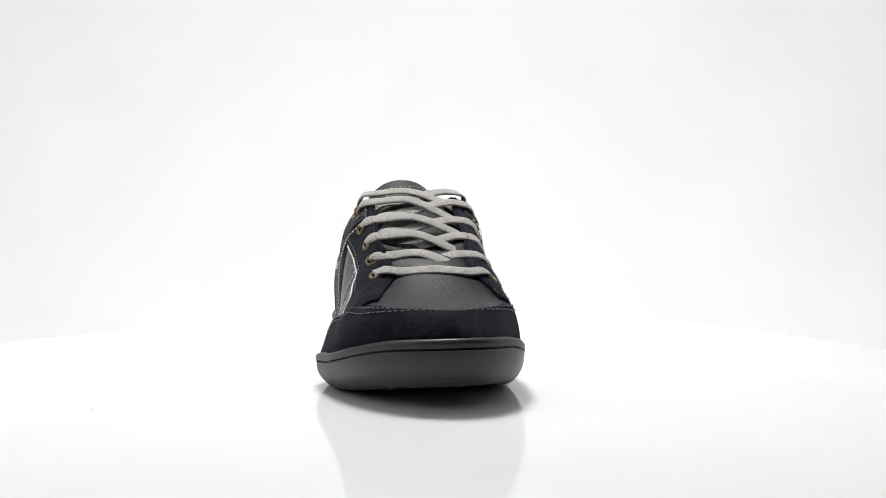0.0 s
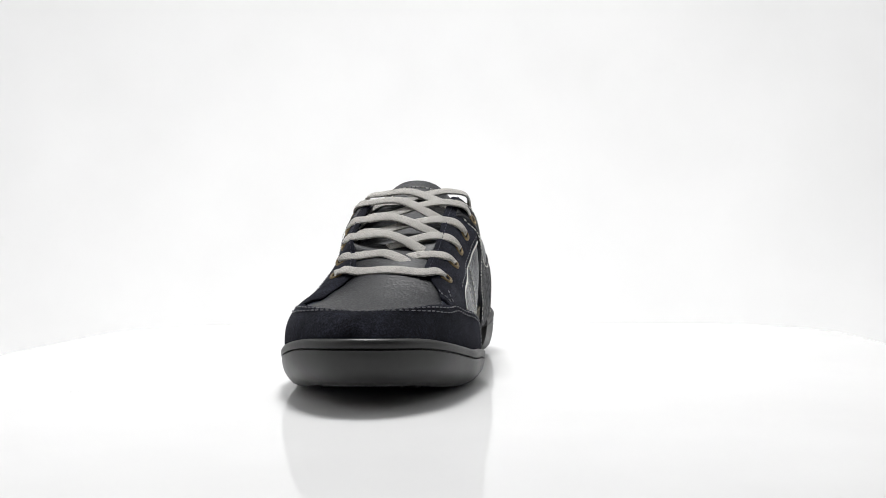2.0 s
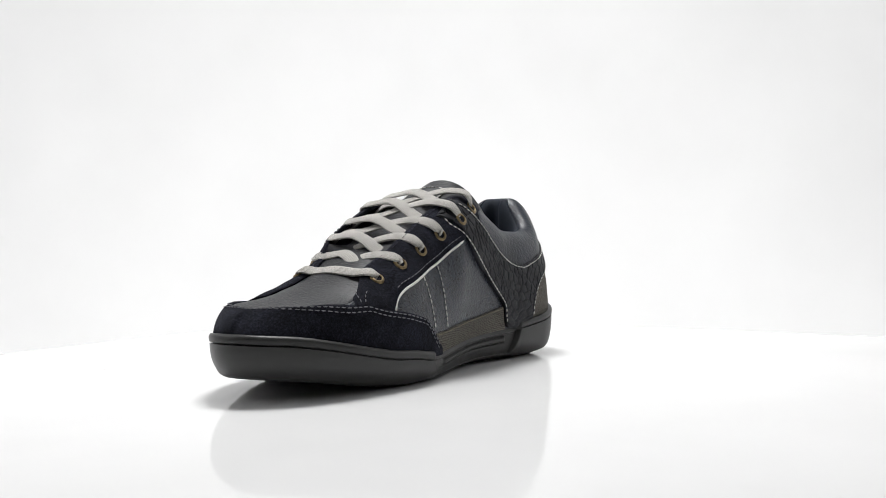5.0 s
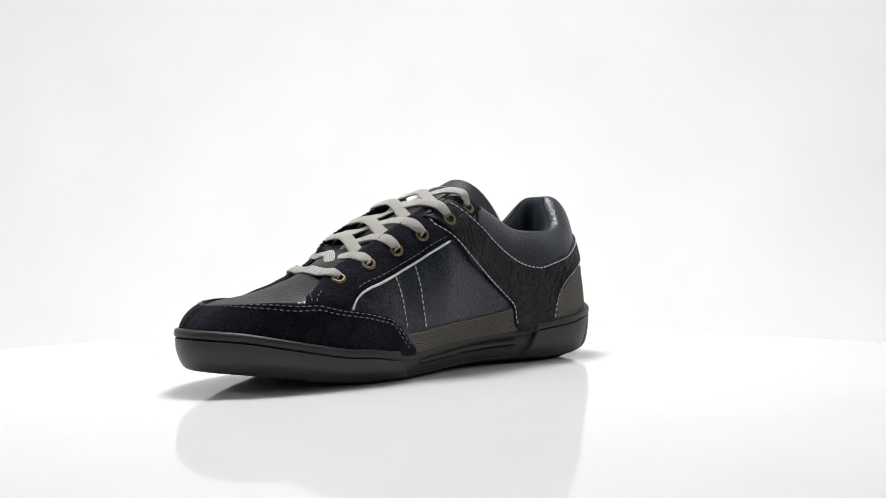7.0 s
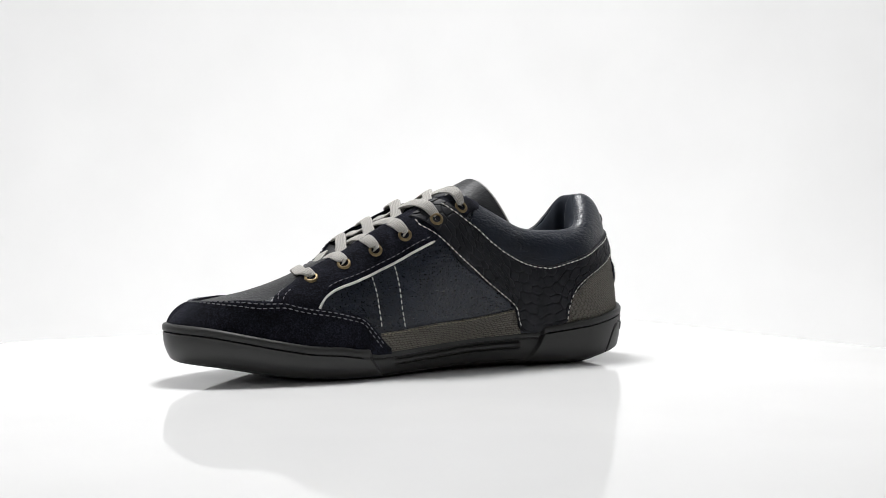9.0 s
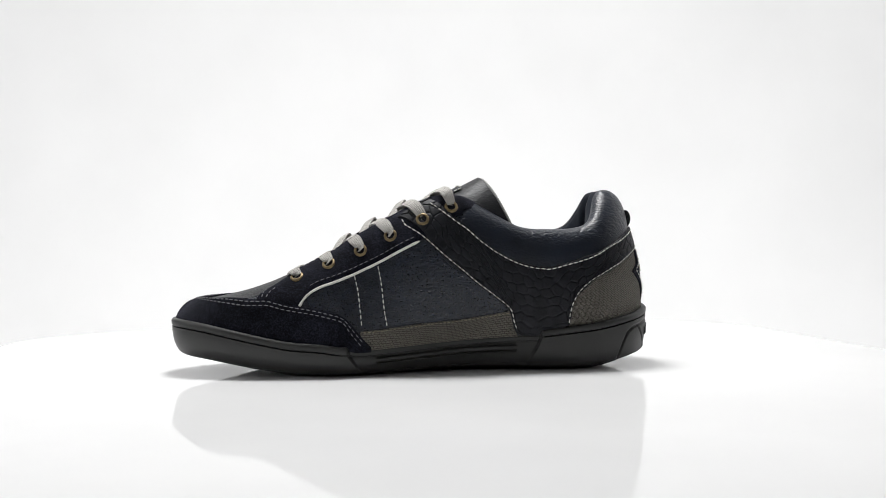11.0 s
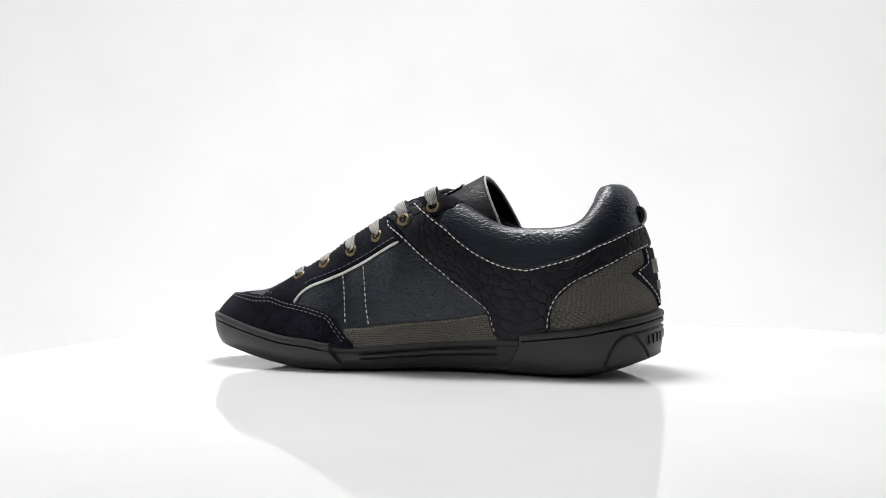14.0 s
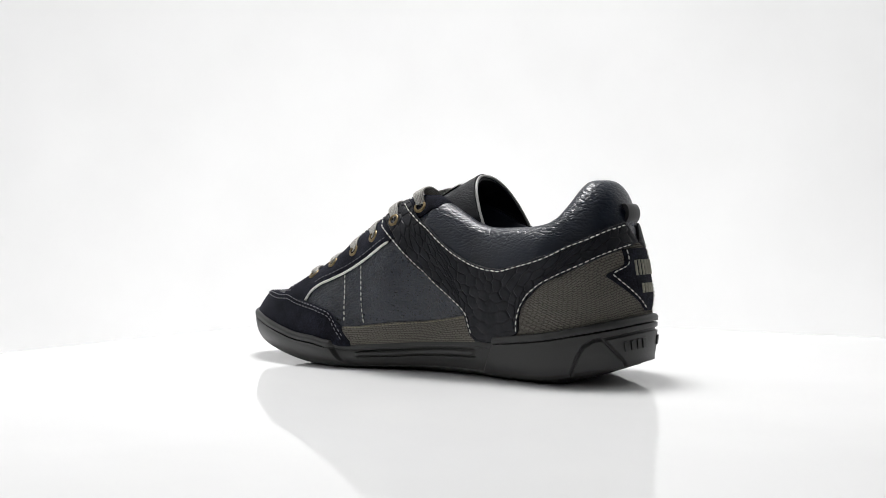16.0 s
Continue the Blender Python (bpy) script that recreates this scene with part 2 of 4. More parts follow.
def plan(q, out=0.0):
    """A point of the sole's outline, moved outwards."""
    q = np.mod(np.asarray(q, float), 1.0)
    r = np.stack([np.interp(q, _Q, _R[:, k]) for k in (0, 1)], -1)
    n = np.stack([np.interp(q, _Q, _N[:, k]) for k in (0, 1)], -1)
    return r + n * np.asarray(out)[..., None]


def q_of_u(u, side=1):
    q = np.arccos(np.clip(1 - 2 * np.asarray(u, float) / LENGTH, -1, 1)) / (2 * np.pi)
    return q if side > 0 else 1 - q


def u_of_q(q):
    return LENGTH * (1 - np.cos(2 * np.pi * np.asarray(q, float))) / 2


def sole_top(u):
    front = hermite([0.18, 0.204, 0.213, 0.231, 0.249, 0.268, 0.286, 0.305],
                    [0.0175, 0.0184, 0.0199, 0.0215, 0.0249, 0.0290, 0.0325, 0.0345], u)
    mid = hermite([0.07, 0.0825, 0.109, 0.14, 0.161, 0.182, 0.21], [0.0228, 0.0227, 0.0219, 0.02, 0.0185, 0.0170, 0.0165], u)
    back = hermite([0, 0.011, 0.027, 0.043, 0.059, 0.085], [0.038, 0.0356, 0.0326, 0.0296, 0.0276, 0.0247], u)
    z = mid + (front - mid) * smoothstep(0.190, 0.199, u)
    return z + (back - z) * smoothstep(0.0835, 0.0785, u)


def sole_bottom(u):
    return hermite([0, 0.011, 0.027, 0.043, 0.07, 0.1, 0.13, 0.165, 0.2, 0.213, 0.231, 0.249, 0.268, 0.283, 0.305],
                 [0.0115, 0.0085, 0.0056, 0.0032, 0.0018, 0.0026, 0.0024, 0.0010, 0.0003, 0.0003, 0.0014, 0.0036, 0.0067, 0.0092, 0.0117], u)


def sole_lean(u):
    return hermite([0, 0.05, 0.12, 0.2, 0.26, 0.305], [0.0022, 0.0036, 0.006, 0.007, 0.0075, 0.0050], u)


def top_edge(u):
    """Height of the upper's free edge: collar, eyelet edge, toe seam."""
    return hermite([0, 0.012, 0.0216, 0.0317, 0.0417, 0.055, 0.076, 0.093, 0.106, 0.116, 0.128, 0.142, 0.164, 0.182, 0.2, 0.219, 0.232, 0.243, 0.252, 0.273, 0.305],
                   [0.1115, 0.1105, 0.1060, 0.0985, 0.0910, 0.0865, 0.0856, 0.0876, 0.0945, 0.1005, 0.1065, 0.1062, 0.0952, 0.0853, 0.0763, 0.0676, 0.0610, 0.0535, 0.0482, 0.0464, 0.0443], u)


def top_inset(u):
    """How far the free edge lies inside the bottom edge of the upper."""
    return hermite([0, 0.02, 0.045, 0.08, 0.11, 0.13, 0.15, 0.17, 0.19, 0.21, 0.226, 0.236, 0.246, 0.258, 0.28, 0.305],
                   [0.0240, 0.0265, 0.0175, 0.0105, 0.0078, 0.0068, 0.0110, 0.0180, 0.0225, 0.0250, 0.0255, 0.0195, 0.0120, 0.0070, 0.0080, 0.0130], u)


def bulge(u):
    return hermite([0, 0.02, 0.045, 0.09, 0.12, 0.153, 0.172, 0.19, 0.22, 0.26, 0.305], [-0.0016, -0.0010, 0.0012, 0.0040, 0.0076, 0.0084, 0.0030, -0.0010, 0.0003, -0.0006, -0.0032], u)


def skin(q, a):
    """The upper's outer skin: a = 0 at the sole, 1 at the free edge."""
    q, a = np.broadcast_arrays(np.asarray(q, float), np.asarray(a, float))
    u = u_of_q(q)
    z0 = sole_top(u) - 0.0015
    ang = a * np.pi / 2
    right = np.where(np.mod(q, 1) > 0.5, 1.0, 0.0)
    inset = top_inset(u) - 2 * right * plan_centre(u) * smoothstep(0.10, 0.14, u) * smoothstep(0.275, 0.245, u)
    inset = inset + right * hermite([0.09, 0.128, 0.15, 0.18], [0, 0.010, 0.006, 0], u)
    inset = inset + (1 - right) * hermite([0.10, 0.128, 0.15, 0.18], [0, 0.0020, 0.0020, 0], u)
    lean_in = right * hermite([0.09, 0.128, 0.15, 0.18, 0.2, 0.22, 0.25, 0.285], [0, 0.002, 0.0065, 0.0100, 0.0082, 0.0055, -0.0022, -0.0022], u)
    out = -0.0035 - 0.0015 * smoothstep(0.03, 0.0, u) - inset * (1 - np.cos(ang)) + (bulge(u) - lean_in) * np.sin(2 * ang)
    p = plan(q, out)
    return np.concatenate([p, (z0 + (top_edge(u) - 0.0025 * right * smoothstep(0.12, 0.15, u) * smoothstep(0.25, 0.235, u) - z0) * np.sin(ang))[..., None]], -1)


def skin_off(q, a, off):
    """The skin moved out along its normal."""
    e = 2e-4
    du = skin(q + e, a) - skin(q - e, a)
    da = skin(q, np.minimum(a, 0.985) + 0.01) - skin(q, np.minimum(a, 0.985) - 0.01)
    n = np.cross(da, du)
    n /= np.linalg.norm(n, axis=-1, keepdims=True) + 1e-12
    return skin(q, a) + n * np.asarray(off)[..., None]


_GQ, _GA = np.meshgrid(np.linspace(0.0, 0.5, 700), np.linspace(0, 1, 240), indexing="ij")
_GP = skin(_GQ, _GA).reshape(-1, 3)
_GQ, _GA = _GQ.ravel(), _GA.ravel()


def on_skin(points):
    """(q, a) of the points of the left side that show at (u, z)."""
    out = []
    for u, z in points:
        d = (_GP[:, 0] - u) ** 2 + (_GP[:, 2] - z) ** 2
        best = np.argsort(d)[:6]
        w = 1 / (d[best] + 1e-8)
        out.append(((_GQ[best] * w).sum() / w.sum(), (_GA[best] * w).sum() / w.sum()))
    return np.array(out)
# ---- geo end


def to_thing(p):
    p = np.array(p, float)
    p[..., 0] -= AXIS_U
    p[..., 1] -= AXIS_V
    return p


def flip(qa, side):
    qa = np.array(qa, float)
    if side < 0:
        qa[:, 0] = 1 - qa[:, 0]
    return qa


def panel(name, low, high, thick, mat, parent, side=1, nu=70, nv=14, label="", base=0.0003, puff=0.0, raw=False, relief=None):
    """A piece of upper sewn on the skin, between two lines, with turned-down edges."""
    lo = through_points(low, nu) if raw else through_points(on_skin(low), nu)
    hi = through_points(high, nu) if raw else through_points(on_skin(high), nu)
    lo, hi = flip(lo, side), flip(hi, side)
    s = np.linspace(0, 1, nv)
    qa = lo[None] * (1 - s)[:, None, None] + hi[None] * s[:, None, None]
    iu = np.minimum(np.arange(nu), np.arange(nu)[::-1])
    iv = np.minimum(np.arange(nv), np.arange(nv)[::-1])
    edge = np.minimum(np.minimum.outer(iv, iu * 10), np.minimum.outer(iv * 10, iu))
    off = np.where(edge == 0, thick * 0.72, thick) + base
    if puff:
        off = off + puff * np.outer(np.sin(np.pi * s), np.sin(np.pi * np.linspace(0, 1, nu)) ** 0.5)
    p = skin_off(qa[..., 0], qa[..., 1], off)
    run = np.linalg.norm(np.diff(p[nv // 2], axis=0), axis=1)
    along = np.broadcast_to(np.concatenate([[0], np.cumsum(run)])[None], (nv, nu))
    rise = np.linalg.norm(np.diff(p, axis=0), axis=2)
    across = np.concatenate([np.zeros((1, nu)), np.cumsum(rise, axis=0)])
    if relief is not None:
        across = across - across[nv // 2]
        p = skin_off(qa[..., 0], qa[..., 1], off + relief(along, across) * np.clip(edge / 3, 0, 1))
    uv = np.stack([along, across], -1)
    ring = [(0, j) for j in range(nu)] + [(i, nu - 1) for i in range(1, nv)] + [(nv - 1, j) for j in range(nu - 2, -1, -1)] + [(i, 0) for i in range(nv - 2, 0, -1)]
    rq = np.array([qa[i, j] for i, j in ring])
    skirt = skin_off(rq[:, 0], rq[:, 1], np.full(len(ring), -0.0006))
    verts = np.concatenate([p.reshape(-1, 3), skirt])
    faces = grid_faces(nv, nu)
    k0 = nu * nv
    for k in range(len(ring)):
        a, b = ring[k], ring[(k + 1) % len(ring)]
        faces.append((a[0] * nu + a[1], b[0] * nu + b[1], k0 + (k + 1) % len(ring), k0 + k))
    uv = np.concatenate([uv.reshape(-1, 2), np.array([uv[i, j] for i, j in ring])])
    return mesh_ob(name, to_thing(verts), faces, mat, parent, label=label, uv=uv)


def scales(x, y):
    """Height of embossed scales in uneven staggered rows, with narrow valleys between them."""
    wide, high = 0.0074, 0.0060
    rnd = np.random.default_rng(11)
    jit = rnd.uniform(-0.30, 0.30, (64, 64, 2))
    lift = rnd.uniform(0.75, 1.0, (64, 64))
    x, y = x + 0.0011 * np.sin(y * 310 + 1.0), y + 0.0012 * np.sin(x * 190)
    row = np.floor(y / high).astype(int)
    near = np.full(x.shape, 9.0)
    second = np.full(x.shape, 9.0)
    top = np.ones(x.shape)
    for dr in (-1, 0, 1):
        r = row + dr
        col = np.floor(x / wide - 0.5 * (r % 2)).astype(int)
        for dc in (-1, 0, 1):
            c = col + dc
            j = jit[r % 64, c % 64]
            d = np.hypot((x - (c + 0.5 + 0.5 * (r % 2) + j[..., 0]) * wide) * 0.86, y - (r + 0.5 + j[..., 1]) * high)
            closer = d < near
            second = np.where(closer, near, np.minimum(second, d))
            top = np.where(closer, lift[r % 64, c % 64], top)
            near = np.where(closer, d, near)
    return 0.00066 * top * smoothstep(0.0, 0.0014, second - near)


def tube(path, radius, sides=6, flat=1.0, normals=None):
    """Verts and faces of a rod along a path; flat < 1 presses it along its normals."""
    path = np.asarray(path, float)
    t = np.gradient(path, axis=0)
    t /= np.linalg.norm(t, axis=1)[:, None] + 1e-12
    if normals is None:
        up = np.array([0.0, 0, 1])
        n = np.cross(t, up)
        bad = np.linalg.norm(n, axis=1) < 1e-6
        n[bad] = (1, 0, 0)
        n = np.cross(n, t)
    else:
        n = normals - (normals * t).sum(1)[:, None] * t
    n /= np.linalg.norm(n, axis=1)[:, None] + 1e-12
    b = np.cross(t, n)
    r = np.broadcast_to(radius, (len(path),))
    ang = np.linspace(0, 2 * np.pi, sides, endpoint=False)
    v = (path[:, None] + b[:, None] * (np.cos(ang)[None, :, None] * r[:, None, None])
         + n[:, None] * (np.sin(ang)[None, :, None] * flat * r[:, None, None]))
    f = grid_faces(len(path), sides, wrap=True)
    k = (len(path) - 1) * sides
    f += [tuple(range(sides - 1, -1, -1)), tuple(range(k, k + sides))]
    return v.reshape(-1, 3), f


def stitches(name, line, mat, parent, side=1, step=0.0035, length=0.0024, thick=0.00037, lift=0.0012, raw=False, label=""):
    """A row of short threads along a line of the skin."""
    qa = flip(through_points(line, 300) if raw else through_points(on_skin(line), 300), side)
    base = skin_off(qa[:, 0], qa[:, 1], np.full(300, lift))
    arc = np.concatenate([[0], np.cumsum(np.linalg.norm(np.diff(base, axis=0), axis=1))])
    verts, faces, s = [], [], 0.0006
    while s + length < arc[-1]:
        e = np.linspace(s, s + length, 5)
        c = np.stack([np.interp(e, arc, base[:, k]) for k in range(3)], 1)
        v, f = tube(c, thick * np.array([0.45, 0.95, 1.05, 0.95, 0.45]), 6)
        faces += [tuple(i + len(verts) for i in q) for q in f]
        verts += list(v)
        s += step * random.uniform(0.94, 1.06)
    return mesh_ob(name, to_thing(np.array(verts)), faces, mat, parent, label=label)


# ---------------------------------------------------------------- setting
def make_backdrop():
    """White sweep round the set, closed above and behind by added unseen walls that bounce light."""
    prof = [(-1.6, -0.75), (1.0, -0.75)]
    prof += [(1.0 + 0.6 * math.sin(a), -0.15 - 0.6 * math.cos(a)) for a in np.linspace(0.1, math.pi / 2, 10)]
    prof += [(1.6, 2.0)]
    xs = np.linspace(-2.0, 2.0, 9)
    v = [(x, y, z) for y, z in prof for x in xs]
    ob = mesh_ob("backdrop", v, grid_faces(len(prof), len(xs)), PAPER, kind="structure", label="plain white paper sweep lit by added unseen lamps")
    walls = {"unseen_wall_west": [(-2, -1.6, -0.75), (-2, 1.6, -0.75), (-2, 1.6, 2), (-2, -1.6, 2)],
             "unseen_wall_east": [(2, -1.6, -0.75), (2, 1.6, -0.75), (2, 1.6, 2), (2, -1.6, 2)],
             "unseen_wall_south": [(-2, -1.6, -0.75), (2, -1.6, -0.75), (2, -1.6, 2), (-2, -1.6, 2)],
             "unseen_ceiling": [(-2, -1.6, 2), (2, -1.6, 2), (2, 1.6, 2), (-2, 1.6, 2)]}
    for name, quad in walls.items():
        q = np.array(quad, float)
        c = np.array([0, 0, 0.6])
        n = np.sign(q.mean(0) - c) * (np.ptp(q, axis=0) < 1e-6) * 0.05
        v = np.concatenate([q, q + n])
        mesh_ob(name, v, [(0, 1, 2, 3), (4, 5, 6, 7), (0, 1, 5, 4), (1, 2, 6, 5), (2, 3, 7, 6), (3, 0, 4, 7)], DARK_WALL if name == "unseen_ceiling" else (MID_BOUNCE_WALL if name == "unseen_wall_south" else PALE_BOUNCE_WALL), smooth=False, kind="structure", label="plain unseen surface added to shape bounced light")
    return ob


def make_plate():
    """Square white turning plate with rounded corners."""
    half, corner, n = 0.331, 0.124, 14
    ring = []
    for cx, cy, a0 in ((1, 1, 0), (-1, 1, 90), (-1, -1, 180), (1, -1, 270)):
        for a in np.radians(np.linspace(a0, a0 + 90, n)):
            ring.append((cx * (half - corner) + corner * math.cos(a), cy * (half - corner) + corner * math.sin(a)))
    ring = np.array(ring)
    levels = [(-0.0015, 0.0), (-0.0004, -0.0004), (0.0, -0.0015), (0.0, -0.010), (-0.0015, -0.012)]
    k = len(ring)
    nrm = ring / np.linalg.norm(ring, axis=1)[:, None]
    v = [(*(p + m * o), z) for o, z in levels for p, m in zip(ring, nrm)]
    f = grid_faces(len(levels), k, wrap=True)
    f += [tuple(range(k)), tuple(range((len(levels) - 1) * k, len(levels) * k))]
    root = new("turntable")
    tagged(root, label="glossy white square plate with rounded corners, slowly turning", category="turntable")
    ob = mesh_ob("plate", v, f, ACRYLIC, root, smooth=False)
    ang = np.linspace(0, 2 * np.pi, 40, endpoint=False)
    hub = [(r * math.cos(a), r * math.sin(a), z) for r, z in ((0.11, -0.012), (0.11, -0.05), (0.04, -0.055), (0.04, -0.70), (0.16, -0.71), (0.16, -0.748)) for a in ang]
    mesh_ob("pedestal", hub, grid_faces(6, 40, wrap=True) + [tuple(range(200, 240))], PAPER, root)
    return root


# ---------------------------------------------------------------- the shoe
shoe = new("sneaker")
tagged(shoe, label="navy leather and suede sneaker with grey laces and charcoal sole", category="shoe")


def waist_of(u, f):
    """1 inside the recessed panel of the sole's waist, whose ends slant; f is the height on the wall."""
    lo, hi = 0.0795 + 0.010 * (1 - f), 0.1985 - 0.010 * (1 - f)
    return smoothstep(lo, lo + 0.0022, u) * smoothstep(hi, hi - 0.0028, u) * smoothstep(0.10, 0.17, f)


def wall_out(u, f):
    return hermite([0, 0.12, 0.28, 0.5, 0.75, 1.0], [1.0, 0.80, 0.50, 0.21, 0.05, 0.0], f) * -sole_lean(u) - 0.0034 * waist_of(u, f) * np.interp(f, [0, 0.2, 0.45, 1.0], [0, 0.5, 0.85, 1.0]) - 0.0013 * smoothstep(0.022, 0.0, u)


def carved(q, f):
    """Depth of the grooves cut in the heel's side: a bent line round the corner block and a slanting cut."""
    s_all = np.concatenate([[0], np.cumsum(np.linalg.norm(np.diff(_R, axis=0), axis=1))])
    q = np.where(q > 0.5, 1 - q, q)
    s = np.interp(q, _Q, s_all)

    def arc(u):
        return float(np.interp(q_of_u(u), _Q, s_all))

    high = 0.021
    lines = [[(arc(0.0315), 0.0), (arc(0.0275), 0.50), (arc(0.0245), 0.72), (arc(0.0200), 0.82), (arc(0.0), 0.82)],
             [(arc(0.0160), 0.82), (arc(0.0060), 0.10)]]
    near = np.full(np.broadcast(s, f).shape, 1.0)
    for line in lines:
        for (s0, f0), (s1, f1) in zip(line[:-1], line[1:]):
            dx, dy = s1 - s0, (f1 - f0) * high
            k = np.clip(((s - s0) * dx + (f - f0) * high * dy) / (dx * dx + dy * dy), 0, 1)
            near = np.minimum(near, np.hypot(s - s0 - k * dx, (f - f0) * high - k * dy))
    return -0.0015 * smoothstep(0.00105, 0.0004, near)


def shank(u, f):
    """The raised bar along the waist, with a shallow trough on either side."""
    along = smoothstep(0.0945, 0.0965, u) * smoothstep(0.181, 0.178, u)
    bar = smoothstep(0.66, 0.69, f) * smoothstep(0.86, 0.83, f)
    trough = np.exp(-((f - 0.62) / 0.035) ** 2) + np.exp(-((f - 0.90) / 0.035) ** 2)
    return along * (0.0009 * bar - 0.0009 * trough)


def make_sole():
    n = 1500
    q = np.linspace(0, 1, n, endpoint=False)
    u = u_of_q(q)
    zs = sole_top(u)
    zb, lean = sole_bottom(u), sole_lean(u)
    groove = 1.3 * smoothstep(0.201, 0.206, u) + 1.3 * smoothstep(0.079, 0.076, u)
    rec = -0.0034 * waist_of(u, 1.0) - 0.0013 * smoothstep(0.022, 0.0, u)
    zg = zs - np.where(u > 0.14, 0.0048, 0.0044)
    dip = smoothstep(0.215, 0.19, u)
    rows = [(-0.018 + 0.0 * u, np.maximum(zb + 0.0006 - 0.0041 * dip, 0.0)), (-lean - 0.0085, np.maximum(zb + 0.0003 - 0.0025 * dip, 0.0)),
            (-lean - 0.005, zb), (-lean - 0.0020, zb + 0.0003), (-lean - 0.0007, zb + 0.0009),
            *[(wall_out(u, h) + carved(q, h) + shank(u, h), zb + h * (zg - zb)) for h in np.linspace(0.12, 0.95, 38)], (rec, zg - 0.0006), (rec - 0.0002, zg - 0.0004),
            (rec - 0.0017 * groove, zg - 0.0003), (rec - 0.0017 * groove, zg + 0.0003), (rec - 0.0001, zg + 0.0004),
            (rec + 0.0002, zg + 0.0006), (rec + 0.0004, zg + 0.0022), (rec + 0.0003, zs - 0.0014), (rec - 0.0005, zs - 0.0003), (rec - 0.0022, zs),
            (rec - 0.0075, zs - 0.0015)]
    v = np.concatenate([np.concatenate([plan(q, np.broadcast_to(o, (n,))), np.broadcast_to(z, (n,))[:, None]], 1) for o, z in rows])
    f = grid_faces(len(rows), n, wrap=True)
    ob = mesh_ob("sole", to_thing(v), f, RUBBER, shoe, label="charcoal rubber cupsole with a grooved rim")
    # closed underside with its tread bars
    m = n // 2
    fl = []
    for i in range(m - 1):
        a, b = i, i + 1
        fl.append((a, b, (n - b) % n, (n - a) % n))
    under = np.concatenate([plan(q, np.full(n, -0.0165)), np.maximum(zb + 0.0009 - 0.0039 * dip, 0.0006)[:, None]], 1)
    tread = mesh_ob("tread", to_thing(under), fl, TREAD, shoe, label="black tread underneath")
    for k in range(10):
        uc = 0.188 + 0.008 * k
        us = np.array([uc - 0.0026, uc + 0.0026])
        half = (plan_width(us) - 0.019) * 0.95
        x = np.linspace(-1, 1, 9)
        lean = 0.005 * np.cos(x * math.pi)
        pts = []
        for d in (0.0, 1.0):
            for uu, hw in zip(us, half):
                uv = np.clip(uu + lean, 0, LENGTH - 0.012)
                zt = np.maximum(sole_bottom(uv) + 0.0004, 0.0003) if d == 0 else sole_bottom(uv) + 0.0022
                pts.append(np.stack([uv, plan_centre(uv) + hw * x, zt], 1))
        v = np.concatenate(pts)
        f = grid_faces(2, 9) + [(i, i + 1, i + 19, i + 18) for i in range(8)] + [(i + 9, i + 10, i + 28, i + 27) for i in range(8)] + [(0, 9, 27, 18), (8, 17, 35, 26)]
        mesh_ob("tread_bar", to_thing(v), f, TREAD, tread, smooth=False)
    return ob


def make_shell():
    nq, na = 420, 36
    q = np.linspace(0, 1, nq, endpoint=False)
    a = np.linspace(0, 1, na)
    v = skin(q[None, :].repeat(na, 0), a[:, None].repeat(nq, 1)).reshape(-1, 3)
    mesh_ob("quarter", to_thing(v), grid_faces(na, nq, wrap=True), LEATHER, shoe, label="navy pebbled leather quarter")


def top_line(us, side, drop=0.0, off=0.0):
    q = q_of_u(us, side)
    p = skin_off(q, np.ones_like(q), np.full_like(q, off))
    p[:, 2] -= drop
    return p


def make_vamp():
    us = np.concatenate([np.linspace(0.190, 0.29, 46), np.linspace(0.2915, 0.305, 10)])
    l, r = top_line(us, 1, -0.0002), top_line(us, -1, -0.0002)
    ridge = hermite([0.190, 0.205, 0.225, 0.24, 0.251, 0.262, 0.274, 0.289, 0.305], [0.0785, 0.0746, 0.0674, 0.0598, 0.0550, 0.0512, 0.0484, 0.0459, 0.0440], us)
    under = [skin_off(q_of_u(us, k), np.full(len(us), 0.86), np.full(len(us), -0.0012)) for k in (1, -1)]
    nx = 35
    s = np.linspace(-1, 1, nx - 2)
    v = []
    for a, b, zc, ua, ub in zip(l, r, ridge, *under):
        mid = (a + b) / 2
        bow = 2.6 - 0.7 * float(smoothstep(0.212, 0.232, a[0])) + 0.6 * float(smoothstep(0.262, 0.285, a[0]))
        v.append(ub)
        for x in s:
            p = mid + (a - b) / 2 * x
            arch = 1 - abs(x) ** bow
            p = p.copy()
            p[2] = p[2] + (zc - mid[2]) * arch
            v.append(p)
        v.append(ua)
    mesh_ob("vamp", to_thing(np.array(v)), grid_faces(len(us), nx), VAMP, shoe, label="smooth dark leather toe box")


make_backdrop()
turntable = make_plate()
SOLE = make_sole()
make_shell()
make_vamp()


# ---------------------------------------------------------------- pieces of the upper
def mirrored(left):
    """A line of the left side, carried on round the heel to the right side."""
    left = np.asarray(left, float)
    right = left[::-1].copy()
    right[:, 0] = -right[:, 0]
    if abs(left[-1, 0]) < 0.004:
        left = left.copy()
        left[-1, 0] = 0.0
        right = right[1:]
    return np.concatenate([left, right])


def round_toe(left):
    """A line of the left side, carried on round the toe to the right side."""
    left = np.asarray(left, float)
    right = left[::-1].copy()
    right[:, 0] = 1 - right[:, 0]
    return np.concatenate([left, right[1:] if abs(left[-1, 0] - 0.5) < 1e-6 else right])


